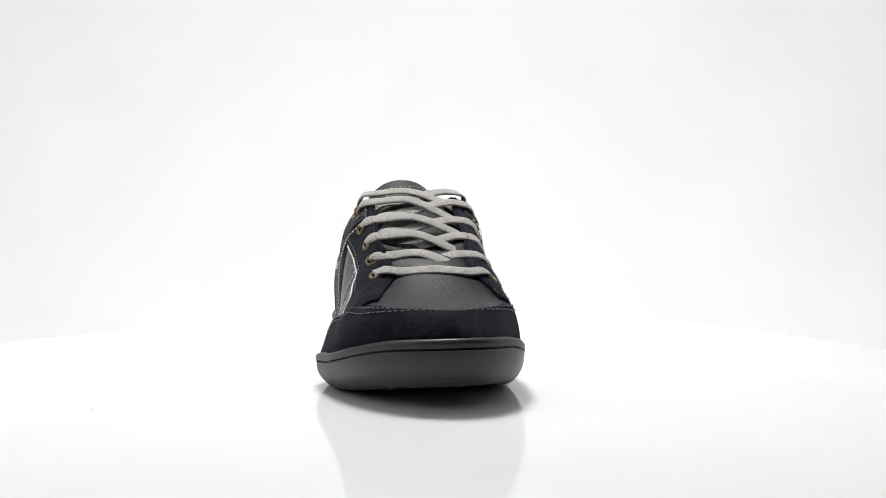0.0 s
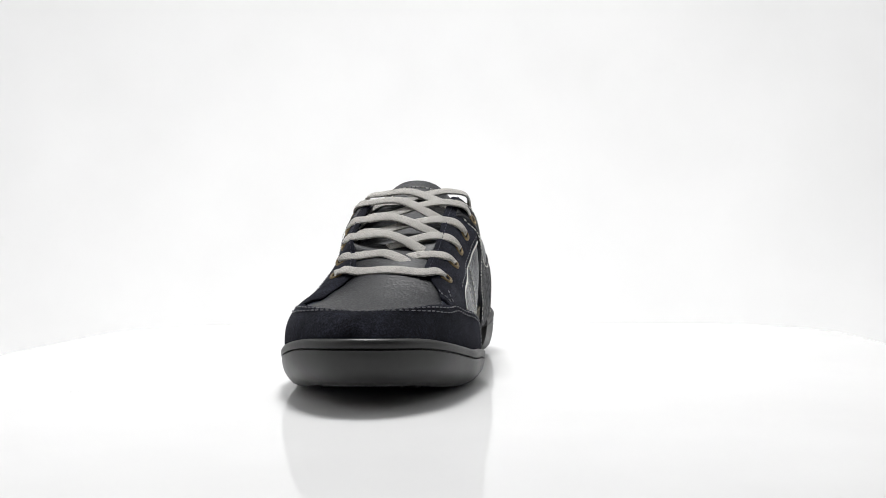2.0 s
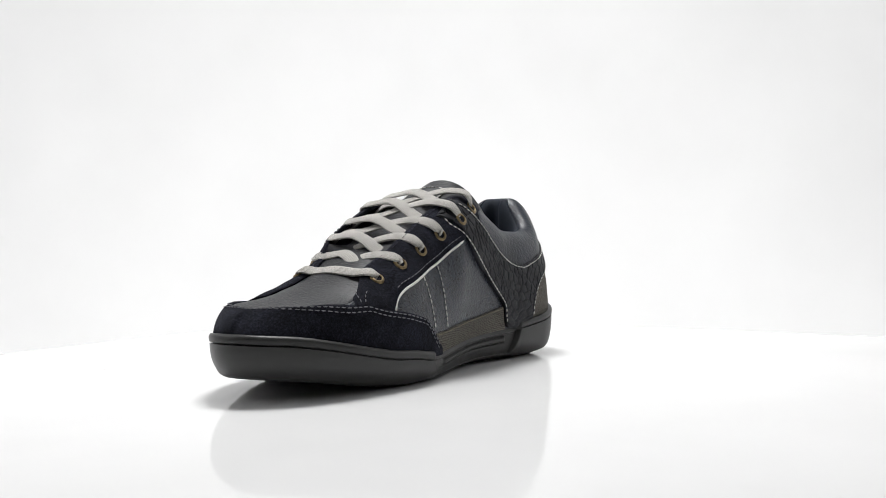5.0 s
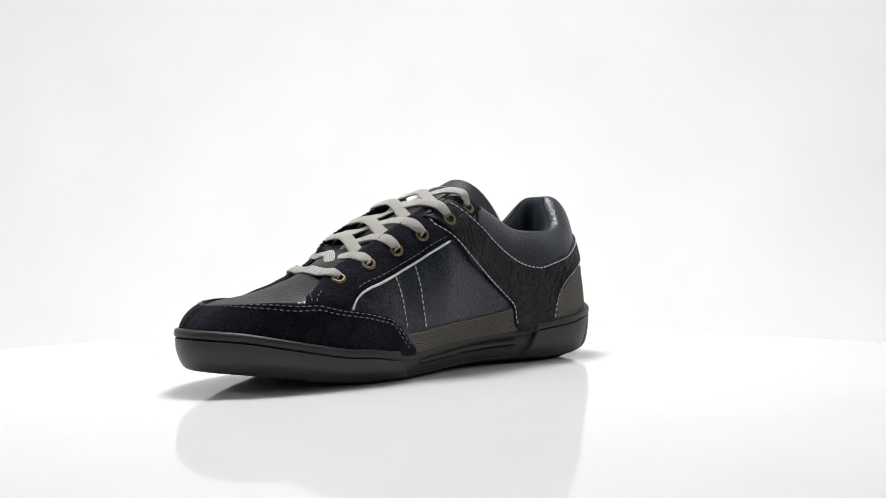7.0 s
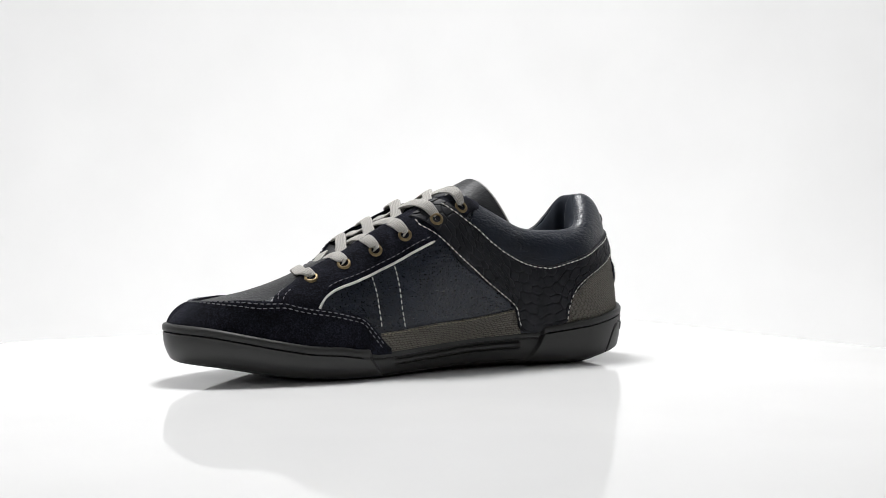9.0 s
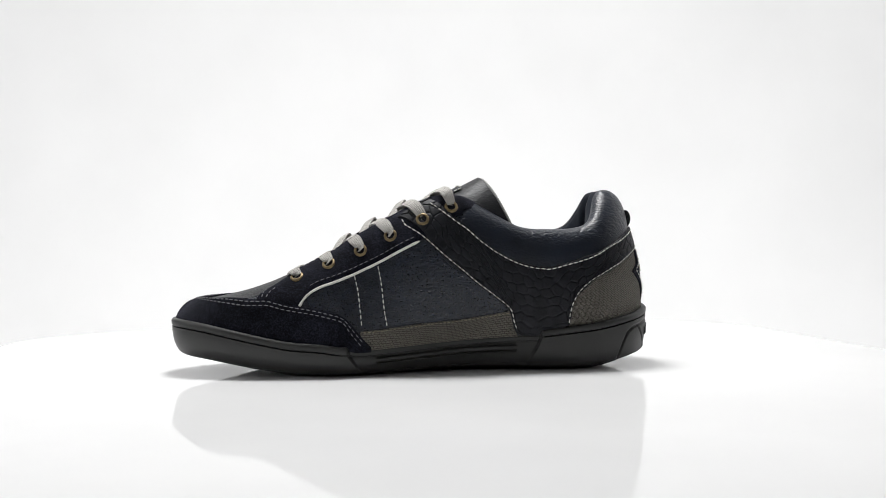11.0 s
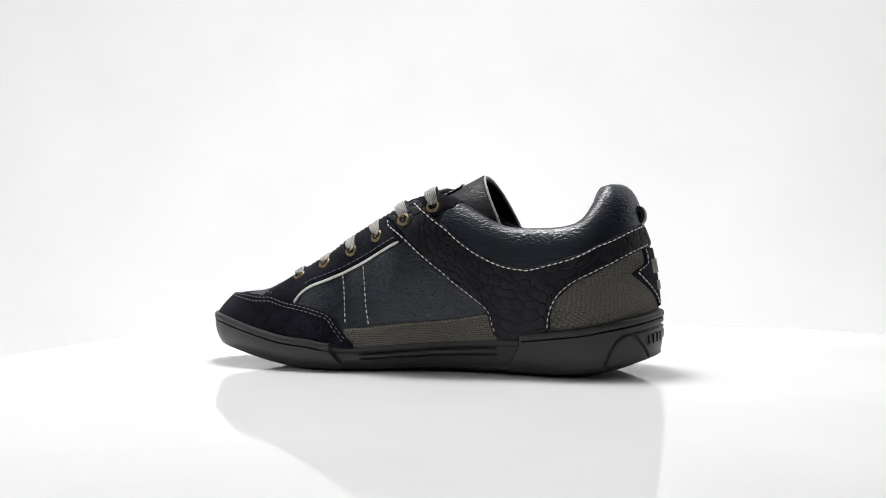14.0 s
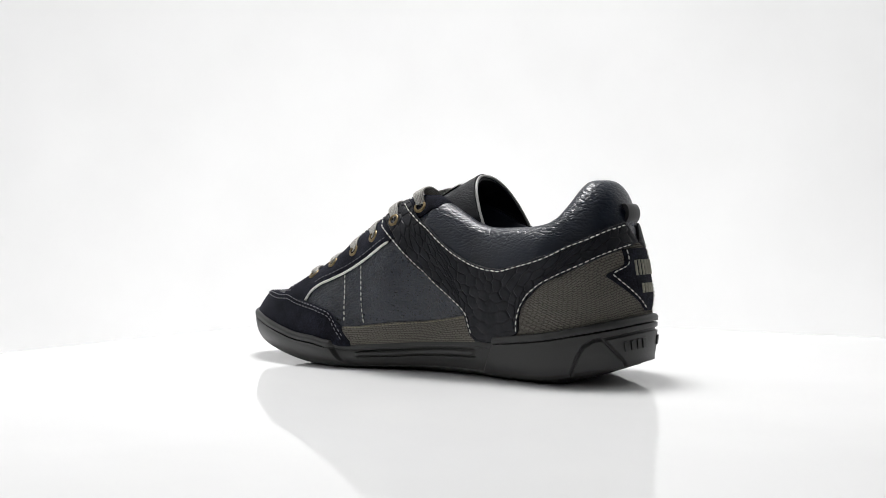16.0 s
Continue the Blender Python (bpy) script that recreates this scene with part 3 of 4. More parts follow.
def free_edge(us, a=1.0):
    return np.stack([q_of_u(np.asarray(us, float)), np.full(len(us), a)], 1)


def by_keys(points, n):
    """A smooth line in which the given points lie at even steps."""
    p = np.asarray(points, float)
    x = np.arange(len(p))
    t = np.linspace(0, len(p) - 1, n)
    return np.stack([hermite(x, p[:, k], t) for k in range(p.shape[1])], 1)


# the seams, as (u, z) of the left side
TOE_SEAM = [(0.184, 0.0175), (0.188, 0.0215), (0.1948, 0.0300), (0.2018, 0.0362), (0.2125, 0.0392), (0.233, 0.0428), (0.251, 0.0456), (0.264, 0.0463)]
PIPE = [(0.2252, 0.0417), (0.2222, 0.0466), (0.2180, 0.0501), (0.211, 0.0535), (0.196, 0.0590), (0.178, 0.0672), (0.161, 0.0763), (0.154, 0.0797)]
SADDLE_LOW = [(0.166, 0.0935), (0.143, 0.0730), (0.126, 0.0593), (0.109, 0.0458), (0.0995, 0.0375), (0.0950, 0.0240), (0.085, 0.0215), (0.071, 0.0232),
              (0.0625, 0.0285), (0.0610, 0.0380), (0.0565, 0.0465), (0.043, 0.0572), (0.027, 0.0652), (0.010, 0.0770)]
SADDLE_HIGH = [(0.1475, 0.1042), (0.134, 0.0945), (0.121, 0.0846), (0.108, 0.0742), (0.098, 0.0685), (0.091, 0.0660), (0.084, 0.0642), (0.075, 0.0632),
               (0.066, 0.0650), (0.058, 0.0670), (0.050, 0.0697), (0.040, 0.0733), (0.026, 0.0808), (0.0145, 0.0880)]
SADDLE_STITCH_UP = [(0.1465, 0.1015), (0.139, 0.0965), (0.126, 0.0871), (0.109, 0.0734), (0.092, 0.0648), (0.082, 0.0624), (0.075, 0.0617), (0.059, 0.0652), (0.042, 0.0710), (0.026, 0.0791), (0.014, 0.0865)]
SADDLE_STITCH_FRONT = [(0.163, 0.0921), (0.160, 0.0879), (0.143, 0.0744), (0.126, 0.0607), (0.109, 0.0472), (0.099, 0.0388), (0.096, 0.0297), (0.0935, 0.0237)]
SADDLE_STITCH_REAR = [(0.0630, 0.0286), (0.0622, 0.0362), (0.059, 0.0445), (0.0528, 0.0518), (0.0425, 0.0584), (0.0265, 0.0666), (0.011, 0.0763)]
EYELETS = [(0.2265, 0.0583), (0.2075, 0.0662), (0.1886, 0.0741), (0.1705, 0.0830), (0.1515, 0.0921), (0.1338, 0.1000)]


def skin_line(points, n):
    return through_points(on_skin(points), n)


def make_toe_cap():
    seam = on_skin(TOE_SEAM)
    tip = np.array([[0.455, 1.0], [0.48, 1.0], [0.5, 1.0]])
    high = round_toe(np.concatenate([seam, tip]))
    q0 = seam[0, 0]
    low = round_toe(np.stack([np.linspace(q0, 0.5, 12), np.full(12, -0.01)], 1))
    cap = panel("toe_cap", low, high, 0.0014, SUEDE, shoe, nu=220, nv=24, label="midnight suede toe cap with twin seams", raw=True)
    for k, drop in enumerate((0.0013, 0.0034)):
        pts = on_skin([(u + 0.0009 * (k + 1) * (u < 0.2), z - drop) for u, z in TOE_SEAM[1 - k + k:]])
        a_tip = 0.965 - 0.075 * k
        line = round_toe(np.concatenate([pts, [[0.458, a_tip], [0.48, a_tip], [0.5, a_tip]]]))
        stitches("toe_stitching", line, THREAD_MID, cap, raw=True, lift=0.0020, step=0.0034, length=0.0023, thick=0.00036, label="grey sewing thread")
    return cap


def make_side(side):
    band = panel("side_band", [(0.190, 0.0150), (0.161, 0.0170), (0.14, 0.0185), (0.109, 0.0205), (0.094, 0.0212)],
                 [(0.190, 0.0266), (0.174, 0.0279), (0.160, 0.0296), (0.140, 0.0314), (0.126, 0.0326), (0.109, 0.0350), (0.0975, 0.0369)],
                 0.0007, CANVAS, shoe, side, 80, 8, label="grey woven canvas side band")
    stitches("band_stitching", [(0.189, 0.0258), (0.174, 0.0270), (0.160, 0.0287), (0.140, 0.0305), (0.126, 0.0317), (0.109, 0.0341), (0.0985, 0.0358)],
             THREAD_TAN, band, side, step=0.0026, length=0.0017, thick=0.0003, lift=0.0013, label="tan sewing thread")
    low = on_skin([(0.2510, 0.0450), (0.238, 0.0428), (0.2275, 0.0410), (0.2252, 0.0430), *PIPE[1:], (0.147, 0.0845), (0.135, 0.0925), (0.1215, 0.0985)])
    high = free_edge(np.linspace(0.2510, 0.118, 12))
    stay = panel("eyestay", low, high, 0.0013, SUEDE, shoe, side, 120, 20, label="midnight suede eyelet stay", raw=True)
    pts = skin_line(PIPE, 90)
    qa = flip(pts, side)
    v, f = tube(skin_off(qa[:, 0], qa[:, 1], np.full(90, 0.0009)), 0.00085 * np.minimum(1, np.minimum(np.arange(90), np.arange(90)[::-1]) / 2 + 0.5), 8)
    mesh_ob("piping", to_thing(v), f, PIPING, stay, label="off-white piping")
    stitches("stay_stitching", [(u + 0.0012, z + 0.0030) for u, z in PIPE[2:]], THREAD_MID, stay, side, lift=0.0019, thick=0.0003, label="dark sewing thread")
    for k in (0, 1) if side > 0 else ():
        stitches("front_stitching", [(0.2475 - 0.0028 * k, 0.0462), (0.2447 - 0.0028 * k, 0.0500), (0.2405 - 0.003 * k, 0.0530)], THREAD_MID, stay, side, lift=0.0019, step=0.003, length=0.002, thick=0.00034)
    edge = free_edge(np.linspace(0.232, 0.125, 10), 0.93)
    stitches("edge_stitching", edge, THREAD_DARK, stay, side, lift=0.0019, raw=True, thick=0.0003)
    sad = panel("saddle", by_keys(on_skin(SADDLE_LOW), 240), by_keys(on_skin(SADDLE_HIGH), 240), 0.0017, CROC, shoe, side, 620 if side > 0 else 240, 120 if side > 0 else 44, label="black leather overlay embossed with scales", raw=True, relief=scales)
    for line in (SADDLE_STITCH_UP, SADDLE_STITCH_FRONT, SADDLE_STITCH_REAR):
        stitches("saddle_stitching", line, THREAD, sad, side, lift=0.0026, label="pale sewing thread")
    for line in ([(0.193, 0.0598), (0.191, 0.0502), (0.190, 0.0399), (0.189, 0.0278)], [(0.179, 0.0656), (0.177, 0.0536), (0.1757, 0.0399), (0.174, 0.0288)]):
        stitches("quarter_stitching", line, THREAD, shoe, side, lift=0.0003, step=0.0034, length=0.0025, thick=0.00038, label="pale decorative sewing thread")


def make_heel():
    high = mirrored(on_skin([(0.0640, 0.0262), (0.0618, 0.0380), (0.0570, 0.0475), (0.043, 0.0590), (0.027, 0.0670), (0.010, 0.0790)]))
    q0 = high[0, 0]
    low = np.stack([np.linspace(q0, -q0, 15), np.full(15, -0.01)], 1)
    panel("heel_counter", low, high, 0.0008, CANVAS, shoe, nu=140, nv=20, label="grey woven canvas heel counter", raw=True)
    left = on_skin([(0.0075, 0.0745), (0.0082, 0.0690), (0.0092, 0.0650), (0.0140, 0.0608), (0.0128, 0.0580), (0.0090, 0.0530), (0.0045, 0.0455), (0.0022, 0.0400)])
    left[:, 0] = (0.040, 0.038, 0.042, 0.065, 0.060, 0.044, 0.020, 0.008)
    right = left.copy()
    right[:, 0] *= -1
    patch = panel("heel_patch", left, right, 0.0022, SUEDE, shoe, nu=90, nv=24, label="dark suede badge sewn on the heel", raw=True)
    inner = left.copy()
    inner[:, 0] *= 0.88
    for s in (1, -1):
        line = inner.copy()
        line[:, 0] *= s
        stitches("patch_stitching", line, THREAD, patch, lift=0.0028, raw=True, step=0.0034, label="pale sewing thread")
    # two rows of embroidered marks
    for row_a, h, gap, count in ((0.235, 0.075, 0.0150, 3), (0.135, 0.045, 0.013, 2)):
        for k in range(-count, count + 1):
            q0 = k * gap * 0.5
            line = np.array([[q0, row_a - h / 2], [q0, row_a], [q0, row_a + h / 2]])
            qa = through_points(line, 10)
            v, f = tube(skin_off(qa[:, 0], qa[:, 1], np.full(10, 0.0026)), 0.0008, 6)
            mesh_ob("embroidered_bar", to_thing(v), f, METAL_GREY, patch, label="tan embroidered bar")
    # padded collar with its lining
    us = np.array([0.119, 0.108, 0.095, 0.08, 0.064, 0.05, 0.036, 0.022, 0.008])
    up = mirrored(np.concatenate([free_edge(us), [[0.0, 1.0]]]))
    lo = mirrored(on_skin([(0.129, 0.0890), (0.118, 0.0800), (0.107, 0.0722), (0.094, 0.0650), (0.080, 0.0615), (0.064, 0.0630), (0.050, 0.0672), (0.036, 0.0730), (0.024, 0.0795), (0.0125, 0.0872)]))
    panel("collar", by_keys(lo, 200), by_keys(up, 200), 0.0006, COLLAR, shoe, nu=200, nv=22, label="padded navy leather collar", raw=True, puff=0.0026)
    q = np.linspace(q_of_u(0.121), -q_of_u(0.121), 160)
    top = skin(q, np.ones_like(q))
    uu = u_of_q(q)
    rows = [(0.0002, -0.0004), (-0.0012, 0.0006), (-0.0030, 0.0004), (-0.0048, -0.0012), (-0.0062, -0.0045), (-0.0070, -0.012), (-0.0074, -0.03), (-0.0060, -0.05), (-0.004, -0.06)]
    nq = np.stack([np.interp(np.mod(q, 1), _Q, _N[:, k]) for k in (0, 1)], 1)
    v = []
    for d, z in rows:
        p = top.copy()
        p[:, :2] += nq * d
        p[:, 2] = np.maximum(p[:, 2] + z, sole_top(uu) + 0.004)
        v.append(p)
    mesh_ob("lining", to_thing(np.concatenate(v)), grid_faces(len(rows), len(q)), LINING, shoe, label="dark navy padded lining")
    # insole
    qs = np.linspace(0, 1, 120, endpoint=False)
    uq = u_of_q(qs)
    ring = np.concatenate([plan(qs, np.full(120, -0.004)), (sole_top(uq) + 0.002)[:, None]], 1)
    fl = [(i, i + 1, (120 - i - 1) % 120, (120 - i) % 120) for i in range(59)]
    mesh_ob("insole", to_thing(ring), fl, HOLE_SHADE_AND_INSOLE, shoe, label="dark insole")


def make_pull_tab():
    ang = np.linspace(0, 2 * np.pi, 28, endpoint=False)
    vs = np.array([-0.0082, -0.0076, 0.0, 0.0076, 0.0082]) + 0.0038
    scale = [0.94, 1.0, 1.0, 1.0, 0.94]
    verts = []
    for v0, k in zip(vs, scale):
        for r in (1.0, 0.40):
            for a in ang:
                verts.append((0.0150 + 0.0034 * k * r * math.cos(a) - 0.0008, v0, 0.0938 + 0.0056 * k * r * math.sin(a)))
    m = len(ang)
    faces = []
    for j in range(4):
        for r in (0, 1):
            b0, b1 = (2 * j + r) * m, (2 * j + 2 + r) * m
            faces += [(b0 + i, b0 + (i + 1) % m, b1 + (i + 1) % m, b1 + i) for i in range(m)]
    for j in (0, 4):
        b0, b1 = 2 * j * m, (2 * j + 1) * m
        faces += [(b0 + i, b0 + (i + 1) % m, b1 + (i + 1) % m, b1 + i) for i in range(m)]
    mesh_ob("pull_tab", to_thing(np.array(verts)), faces, TAPE, shoe, label="black ribbon heel loop")


def make_tongue():
    s = np.linspace(0, 1, 50)
    uc = hermite([0, 0.25, 0.5, 0.72, 0.86, 1], [0.222, 0.198, 0.172, 0.146, 0.129, 0.1110], s)
    zc = hermite([0, 0.25, 0.5, 0.72, 0.86, 1], [0.0630, 0.0758, 0.0888, 0.1026, 0.1122, 0.1214], s)
    hw = hermite([0, 0.3, 0.7, 0.93, 1], [0.019, 0.024, 0.030, 0.0315, 0.029], s)
    drop = hermite([0, 0.3, 0.7, 1], [0.005, 0.007, 0.014, 0.031], s)
    back = hermite([0, 0.6, 0.85, 1], [0.0, 0.001, 0.005, 0.015], s)
    x = np.linspace(-1, 1, 31)
    rows = []
    for th in (0.0, -0.0038):
        g = np.zeros((len(s), len(x), 3))
        g[..., 0] = uc[:, None] - back[:, None] * x[None] ** 2 + th * 0.45
        g[..., 1] = hw[:, None] * np.sin(x * 1.25)[None] / np.sin(1.25) + 0.001
        g[..., 2] = zc[:, None] - drop[:, None] * np.abs(x[None]) ** 2.2 + th * 0.9
        rows.append(g)
    rows[1][..., 1] = (rows[1][..., 1] - 0.001) * 0.93 + 0.001
    n, m = len(s), len(x)
    v = np.concatenate([r.reshape(-1, 3) for r in rows])
    f = grid_faces(n, m) + [tuple(reversed(q)) for q in grid_faces(n, m, start=n * m)]
    ring = [(0, j) for j in range(m)] + [(i, m - 1) for i in range(1, n)] + [(n - 1, j) for j in range(m - 2, -1, -1)] + [(i, 0) for i in range(n - 2, 0, -1)]
    for k in range(len(ring)):
        a, b = ring[k], ring[(k + 1) % len(ring)]
        ia, ib = a[0] * m + a[1], b[0] * m + b[1]
        f.append((ia, ib, ib + n * m, ia + n * m))
    tongue = mesh_ob("tongue", to_thing(v), f, VAMP, shoe, label="padded dark leather tongue")
    rim_path = (rows[0][-1] + rows[1][-1]) / 2
    tv, tf = tube(rim_path + np.array([-0.0006, 0, 0.0006]), 0.0009, 6)
    mesh_ob("tongue_piping", to_thing(tv), tf, PIPING_GREY, tongue, label="light grey edge piping")
    # small woven label near the top, with its sewn border
    i0, i1, j0, j1 = 38, 44, 10, 20
    lab = rows[0][i0:i1 + 1, j0:j1 + 1].copy()
    lab[..., 2] += 0.0009
    lab[..., 0] += 0.0004
    mesh_ob("tongue_label", to_thing(lab.reshape(-1, 3)), grid_faces(i1 - i0 + 1, j1 - j0 + 1), CROC, tongue, label="small embossed leather label")
    edge = np.concatenate([lab[0, :], lab[1:, -1], lab[-1, -2::-1], lab[-2::-1, 0]])
    arc = np.concatenate([[0], np.cumsum(np.linalg.norm(np.diff(edge, axis=0), axis=1))])
    verts, faces, d = [], [], 0.0
    while d + 0.002 < arc[-1]:
        e = np.linspace(d, d + 0.0019, 4)
        c = np.stack([np.interp(e, arc, edge[:, k]) for k in range(3)], 1) + np.array([0, 0, 0.0004])
        tv, tf = tube(c, 0.00035, 5)
        faces += [tuple(i + len(verts) for i in q) for q in tf]
        verts += list(tv)
        d += 0.003
    mesh_ob("label_stitching", to_thing(np.array(verts)), faces, THREAD, tongue, label="pale sewing thread")


# ---------------------------------------------------------------- eyelets and laces
def eyelet_frames():
    qa = on_skin(EYELETS)
    out = {"qa": {}}
    for side in (1, -1):
        k = qa.copy()
        if side < 0:
            k[:, 0] = 1 - q_of_u(u_of_q(k[:, 0]) - 0.0055)
            k[:, 1] += 0.20 * (1 - k[:, 1])
        out["qa"][side] = k
        p = skin_off(k[:, 0], k[:, 1], np.full(6, 0.0016))
        n = skin_off(k[:, 0], k[:, 1], np.full(6, 0.0026)) - p
        n /= np.linalg.norm(n, axis=1)[:, None]
        out[side] = (p, n)
    return out


def make_eyelets(frames):
    prof = [(0.0024, -0.0010), (0.0024, 0.0002), (0.0027, 0.0007), (0.0034, 0.0008), (0.0040, 0.0004), (0.0043, -0.0004)]
    ang = np.linspace(0, 2 * np.pi, 26, endpoint=False)
    base = np.array([(r * math.cos(a), r * math.sin(a), z) for r, z in prof for a in ang])
    # solid disc whose dark colour stands for the shade in the opening
    hole = np.array([(0.0026 * math.cos(a), 0.0026 * math.sin(a), -0.0004) for a in ang])
    for side in (1, -1):
        for p, n in zip(*frames[side]):
            m = np.array(Vector(n).to_track_quat("Z", "Y").to_matrix())
            lift = 0.0008 if abs(p[0] - EYELETS[4][0]) < 0.008 else 0.0
            o = p + n * lift
            e = mesh_ob("eyelet", to_thing(base @ m.T + o), grid_faces(len(prof), len(ang), wrap=True), BRASS, shoe, label="worn brass eyelet ring")
            mesh_ob("eyelet_hole_shade", to_thing(hole @ m.T + o), [tuple(range(len(ang)))], HOLE_SHADE_AND_INSOLE, e, smooth=False)


def ribbon(path, normals, half, thick):
    """A flat woven strip with rounded edges and a slightly raised middle."""
    path = np.asarray(path)
    t = np.gradient(path, axis=0)
    t /= np.linalg.norm(t, axis=1)[:, None]
    n = normals - (normals * t).sum(1)[:, None] * t
    n /= np.linalg.norm(n, axis=1)[:, None]
    b = np.cross(t, n)
    sec = [(-1, 0.0), (-0.93, 0.62), (-0.7, 0.95), (0, 1.1), (0.7, 0.95), (0.93, 0.62), (1, 0), (0.93, -0.62), (0.7, -0.95), (0, -1.0), (-0.7, -0.95), (-0.93, -0.62)]
    h = np.broadcast_to(half, (len(path),))
    v = np.stack([path + b * (x * h)[:, None] + n * (y * thick) for x, y in sec], 1)
    k = (len(path) - 1) * len(sec)
    f = grid_faces(len(path), len(sec), wrap=True) + [tuple(range(len(sec))), tuple(range(k, k + len(sec)))]
    arc = np.concatenate([[0], np.cumsum(np.linalg.norm(np.diff(path, axis=0), axis=1))])
    side = np.array([x for x, _ in sec])
    uv = np.stack([np.repeat(arc[:, None], len(sec), 1), side[None] * h[:, None]], -1)
    return v.reshape(-1, 3), f, uv.reshape(-1, 2)


def make_laces(frames):
    up = np.array([0.52, 0, 0.86])
    up /= np.linalg.norm(up)
    half, thick = 0.0038, 0.0008

    def on(side, i, a, off, du=0.0):
        q, a0 = frames["qa"][side][i]
        q = q_of_u(u_of_q(q) + du, side)
        a = a0 + (1 - a0) * a
        return skin_off(np.array([q]), np.array([a]), np.array([off]))[0]

    def strip(points, norms):
        points, norms = np.array(points), np.array(norms)
        path = through_points(points, 64)
        t = np.concatenate([[0], np.cumsum(np.linalg.norm(np.diff(points, axis=0), axis=1))])
        e = np.linspace(0, t[-1], 64)
        nn = np.stack([np.interp(e, t, norms[:, k]) for k in range(3)], 1)
        wide = half * np.interp(np.linspace(0, 1, 64), [0, 0.05, 0.14, 1], [0.62, 0.75, 1.0, 1.0])
        v, f, uv = ribbon(path, nn, wide, thick)
        mesh_ob("lace", to_thing(v), f, LACE, shoe, label="flat grey woven cotton lace", uv=uv)

    for i in range(6):
        for side in (1, -1):
            n = frames[side][1][i]
            inward = np.array([0.0, -side, 0.0])
            puff = (-0.0004, -0.0014, -0.0014, -0.0010, 0.0008, 0.0022)[i]
            arm = [on(side, i, -0.02, -0.0012), on(side, i, 0.12, 0.0022), on(side, i, 0.48, 0.0034 + puff, 0.0020), on(side, i, 1.0, 0.0028 + puff, 0.0035) + inward * 0.002]
            norm = [n + inward * 1.2, n + inward * 0.5, n * 0.7 + up * 0.3, up + n * 0.2]
            if i == 0:
                if side < 0:
                    continue
                rn = frames[-1][1][0]
                other = [on(-1, 0, 1.0, 0.0026, 0.004) - inward * 0.002, on(-1, 0, 0.48, 0.0034, 0.0020), on(-1, 0, 0.12, 0.0024), on(-1, 0, -0.02, -0.0012)]
                mid = (arm[-1] + other[0]) / 2 + np.array([0.0015, 0, 0.0012])
                strip(arm + [mid] + other, norm + [up, up + rn * 0.2, rn * 0.7 + up * 0.3, rn - inward * 0.5, rn - inward * 1.2])
                continue
            over = 0.0014 if side < 0 else -0.0006
            far = on(-side, i - 1, 1.0, 0.0, -0.004)
            end = far + inward * -0.004 + np.array([0, 0, -0.0008])
            run = end - arm[-1]

            def at(f, g, lift):
                return arm[-1] + np.array([run[0] * g, run[1] * f, run[2] * g]) + up * (lift + over)

            steps = ((0.40, 0.13), (0.66, 0.45), (0.85, 0.80)) if side < 0 else ((0.22, 0.20), (0.48, 0.52), (0.74, 0.80))
            q1, mid, q3 = (at(f, g, h) for (f, g), h in zip(steps, (0.0014, 0.0012, 0.0002)))
            strip(arm + [q1, mid, q3, end, far + inward * 0.004 + np.array([0.001, 0, -0.006])], norm + [up, up, up, up, up])


# ---------------------------------------------------------------- details of the sole
def wall_point(q, f, out=0.0):
    """The sole's side wall: f = 0 at the ground edge, 1 at the groove under the rim."""
    u = u_of_q(q)
    zs = sole_top(u)
    zb = sole_bottom(u)
    zg = zs - 0.0046
    o = wall_out(u, f) + out
    return np.concatenate([plan(q, o), (zb + f * (zg - zb))[..., None]], -1)


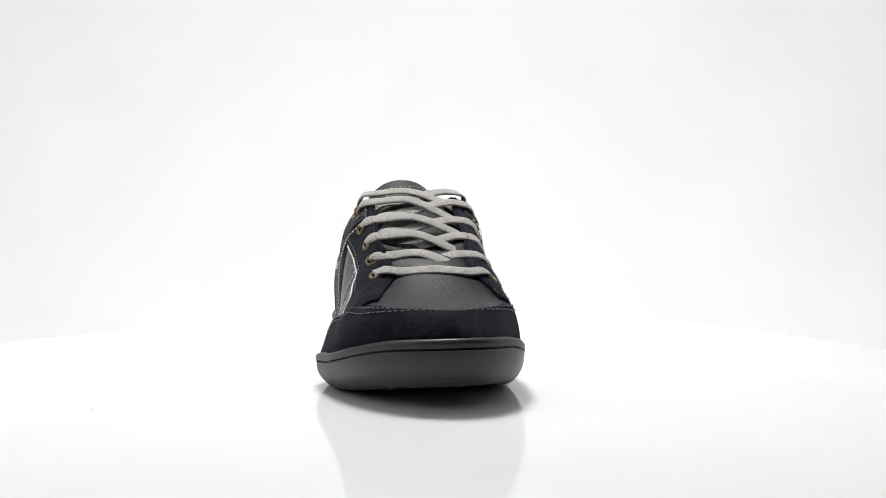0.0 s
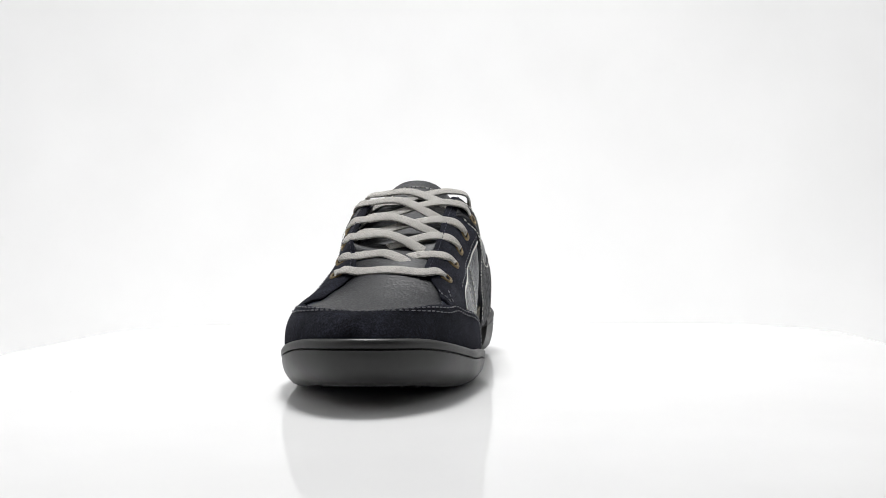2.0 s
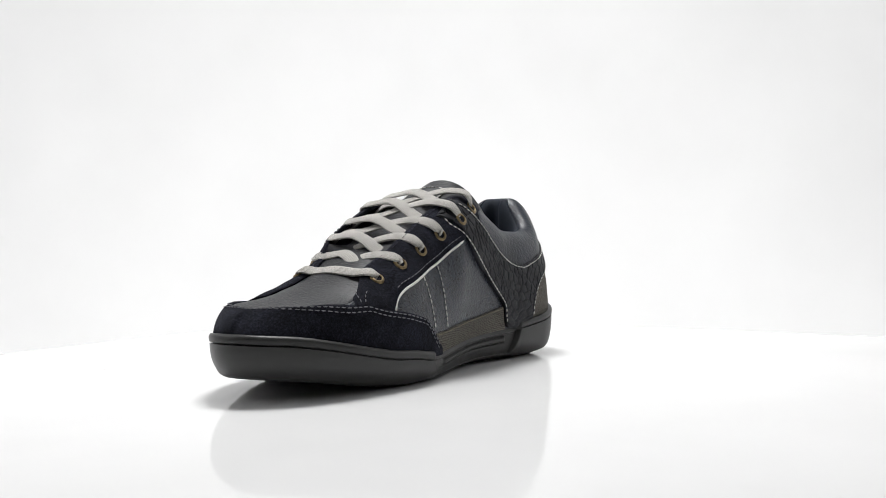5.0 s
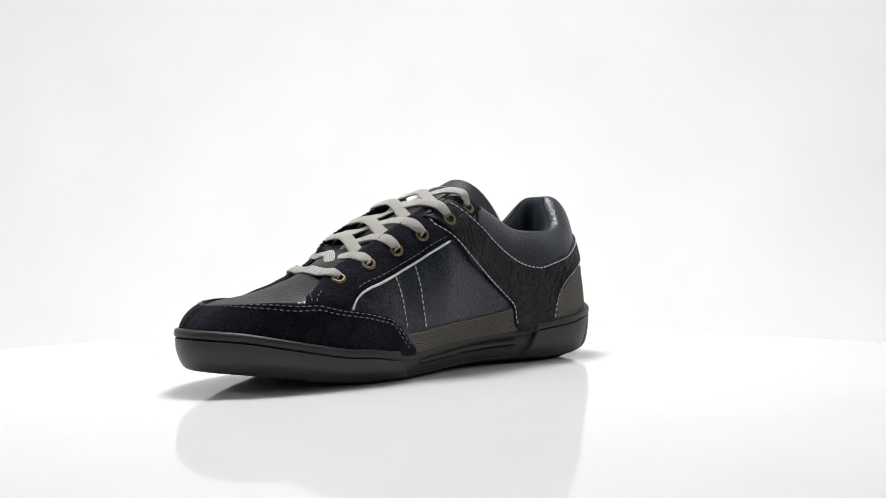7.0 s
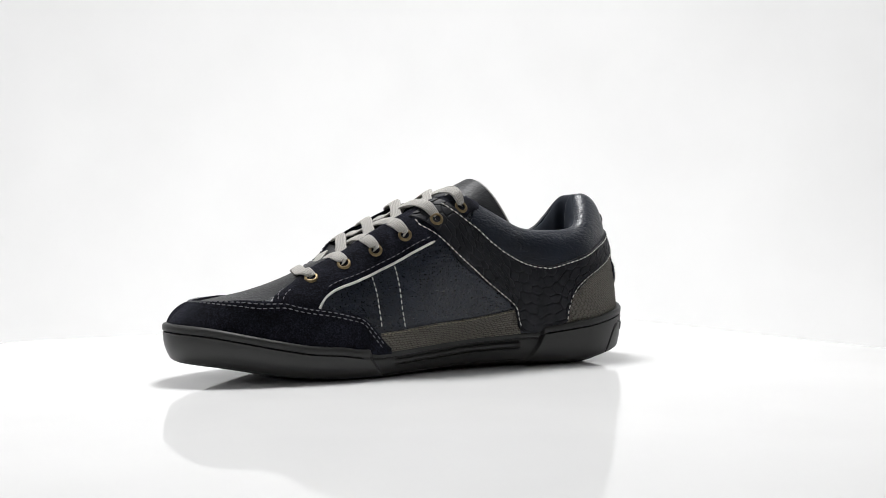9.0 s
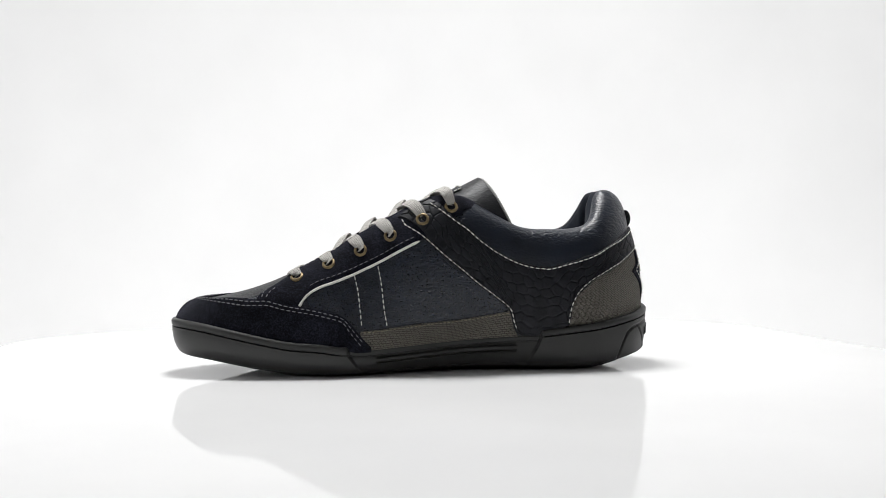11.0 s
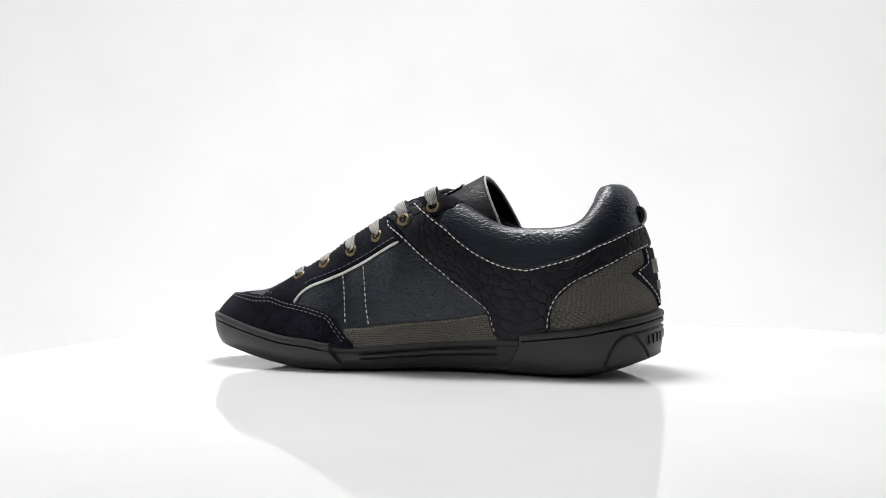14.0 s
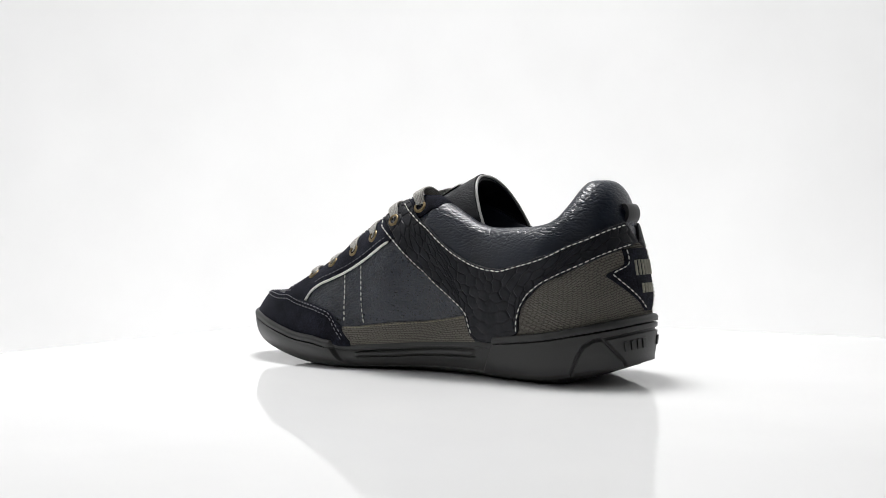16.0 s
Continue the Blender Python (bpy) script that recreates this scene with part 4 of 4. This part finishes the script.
def wall_plate(name, low, high, thick, mat, parent, nu=50, nv=8, label="", taper=0):
    lo, hi = through_points(low, nu), through_points(high, nu)
    s = np.linspace(0, 1, nv)
    qf = lo[None] * (1 - s)[:, None, None] + hi[None] * s[:, None, None]
    p = wall_point(qf[..., 0], qf[..., 1], thick * np.clip(np.minimum(np.arange(nu), np.arange(nu)[::-1]) / max(taper, 0.01) + (taper == 0), 0, 1)[None].repeat(nv, 0))
    ring = [(0, j) for j in range(nu)] + [(i, nu - 1) for i in range(1, nv)] + [(nv - 1, j) for j in range(nu - 2, -1, -1)] + [(i, 0) for i in range(nv - 2, 0, -1)]
    r = np.array([qf[i, j] for i, j in ring])
    skirt = wall_point(r[:, 0], r[:, 1], np.full(len(ring), -0.001))
    faces = grid_faces(nv, nu)
    for k in range(len(ring)):
        a, b = ring[k], ring[(k + 1) % len(ring)]
        faces.append((a[0] * nu + a[1], b[0] * nu + b[1], nu * nv + (k + 1) % len(ring), nu * nv + k))
    return mesh_ob(name, to_thing(np.concatenate([p.reshape(-1, 3), skirt])), faces, mat, parent, smooth=False, label=label)


def make_sole_details(sole):
    for side in (1, -1):
        for k in range(4):
            q0 = 0.016 + 0.009 * k
            bar = flip(np.array([[q0, 0.42], [q0 + 0.002, 0.66]]), side)
            bar2 = flip(np.array([[q0 + 0.005, 0.42], [q0 + 0.007, 0.66]]), side)
            wall_plate("embossed_bar", bar, bar2, 0.0008, TREAD, sole, nu=6, nv=3)


def make_smudges():
    """Faint dust on the plate."""
    rnd = random.Random(3)
    for u, v, r in ((0.2458, -0.1704, 0.0012), (0.243, -0.168, 0.0008)):
        n = 10
        ring = [(u + r * rnd.uniform(0.6, 1.3) * math.cos(k * 2 * math.pi / n), v + 0.6 * r * rnd.uniform(0.6, 1.3) * math.sin(k * 2 * math.pi / n), 0.00008) for k in range(n)]
        verts = to_thing(np.array(ring + [(u, v, 0.00025)]))
        mesh_ob("dust_speck", verts, [(k, (k + 1) % n, n) for k in range(n)], DUST, turntable, label="grey speck of dust")


make_toe_cap()
for side_sign in (1, -1):
    make_side(side_sign)
make_heel()
make_pull_tab()
make_tongue()
FRAMES = eyelet_frames()
make_eyelets(FRAMES)
make_laces(FRAMES)
make_sole_details(SOLE)
make_smudges()


def motions():
    rows = [(t, pose(0, 0, 0, 0, 0, TURN_0 + TURN_RATE * t)) for t in np.arange(0, 16.01, 0.5)]
    walk(shoe, rows)
    walk(turntable, rows)


motions()
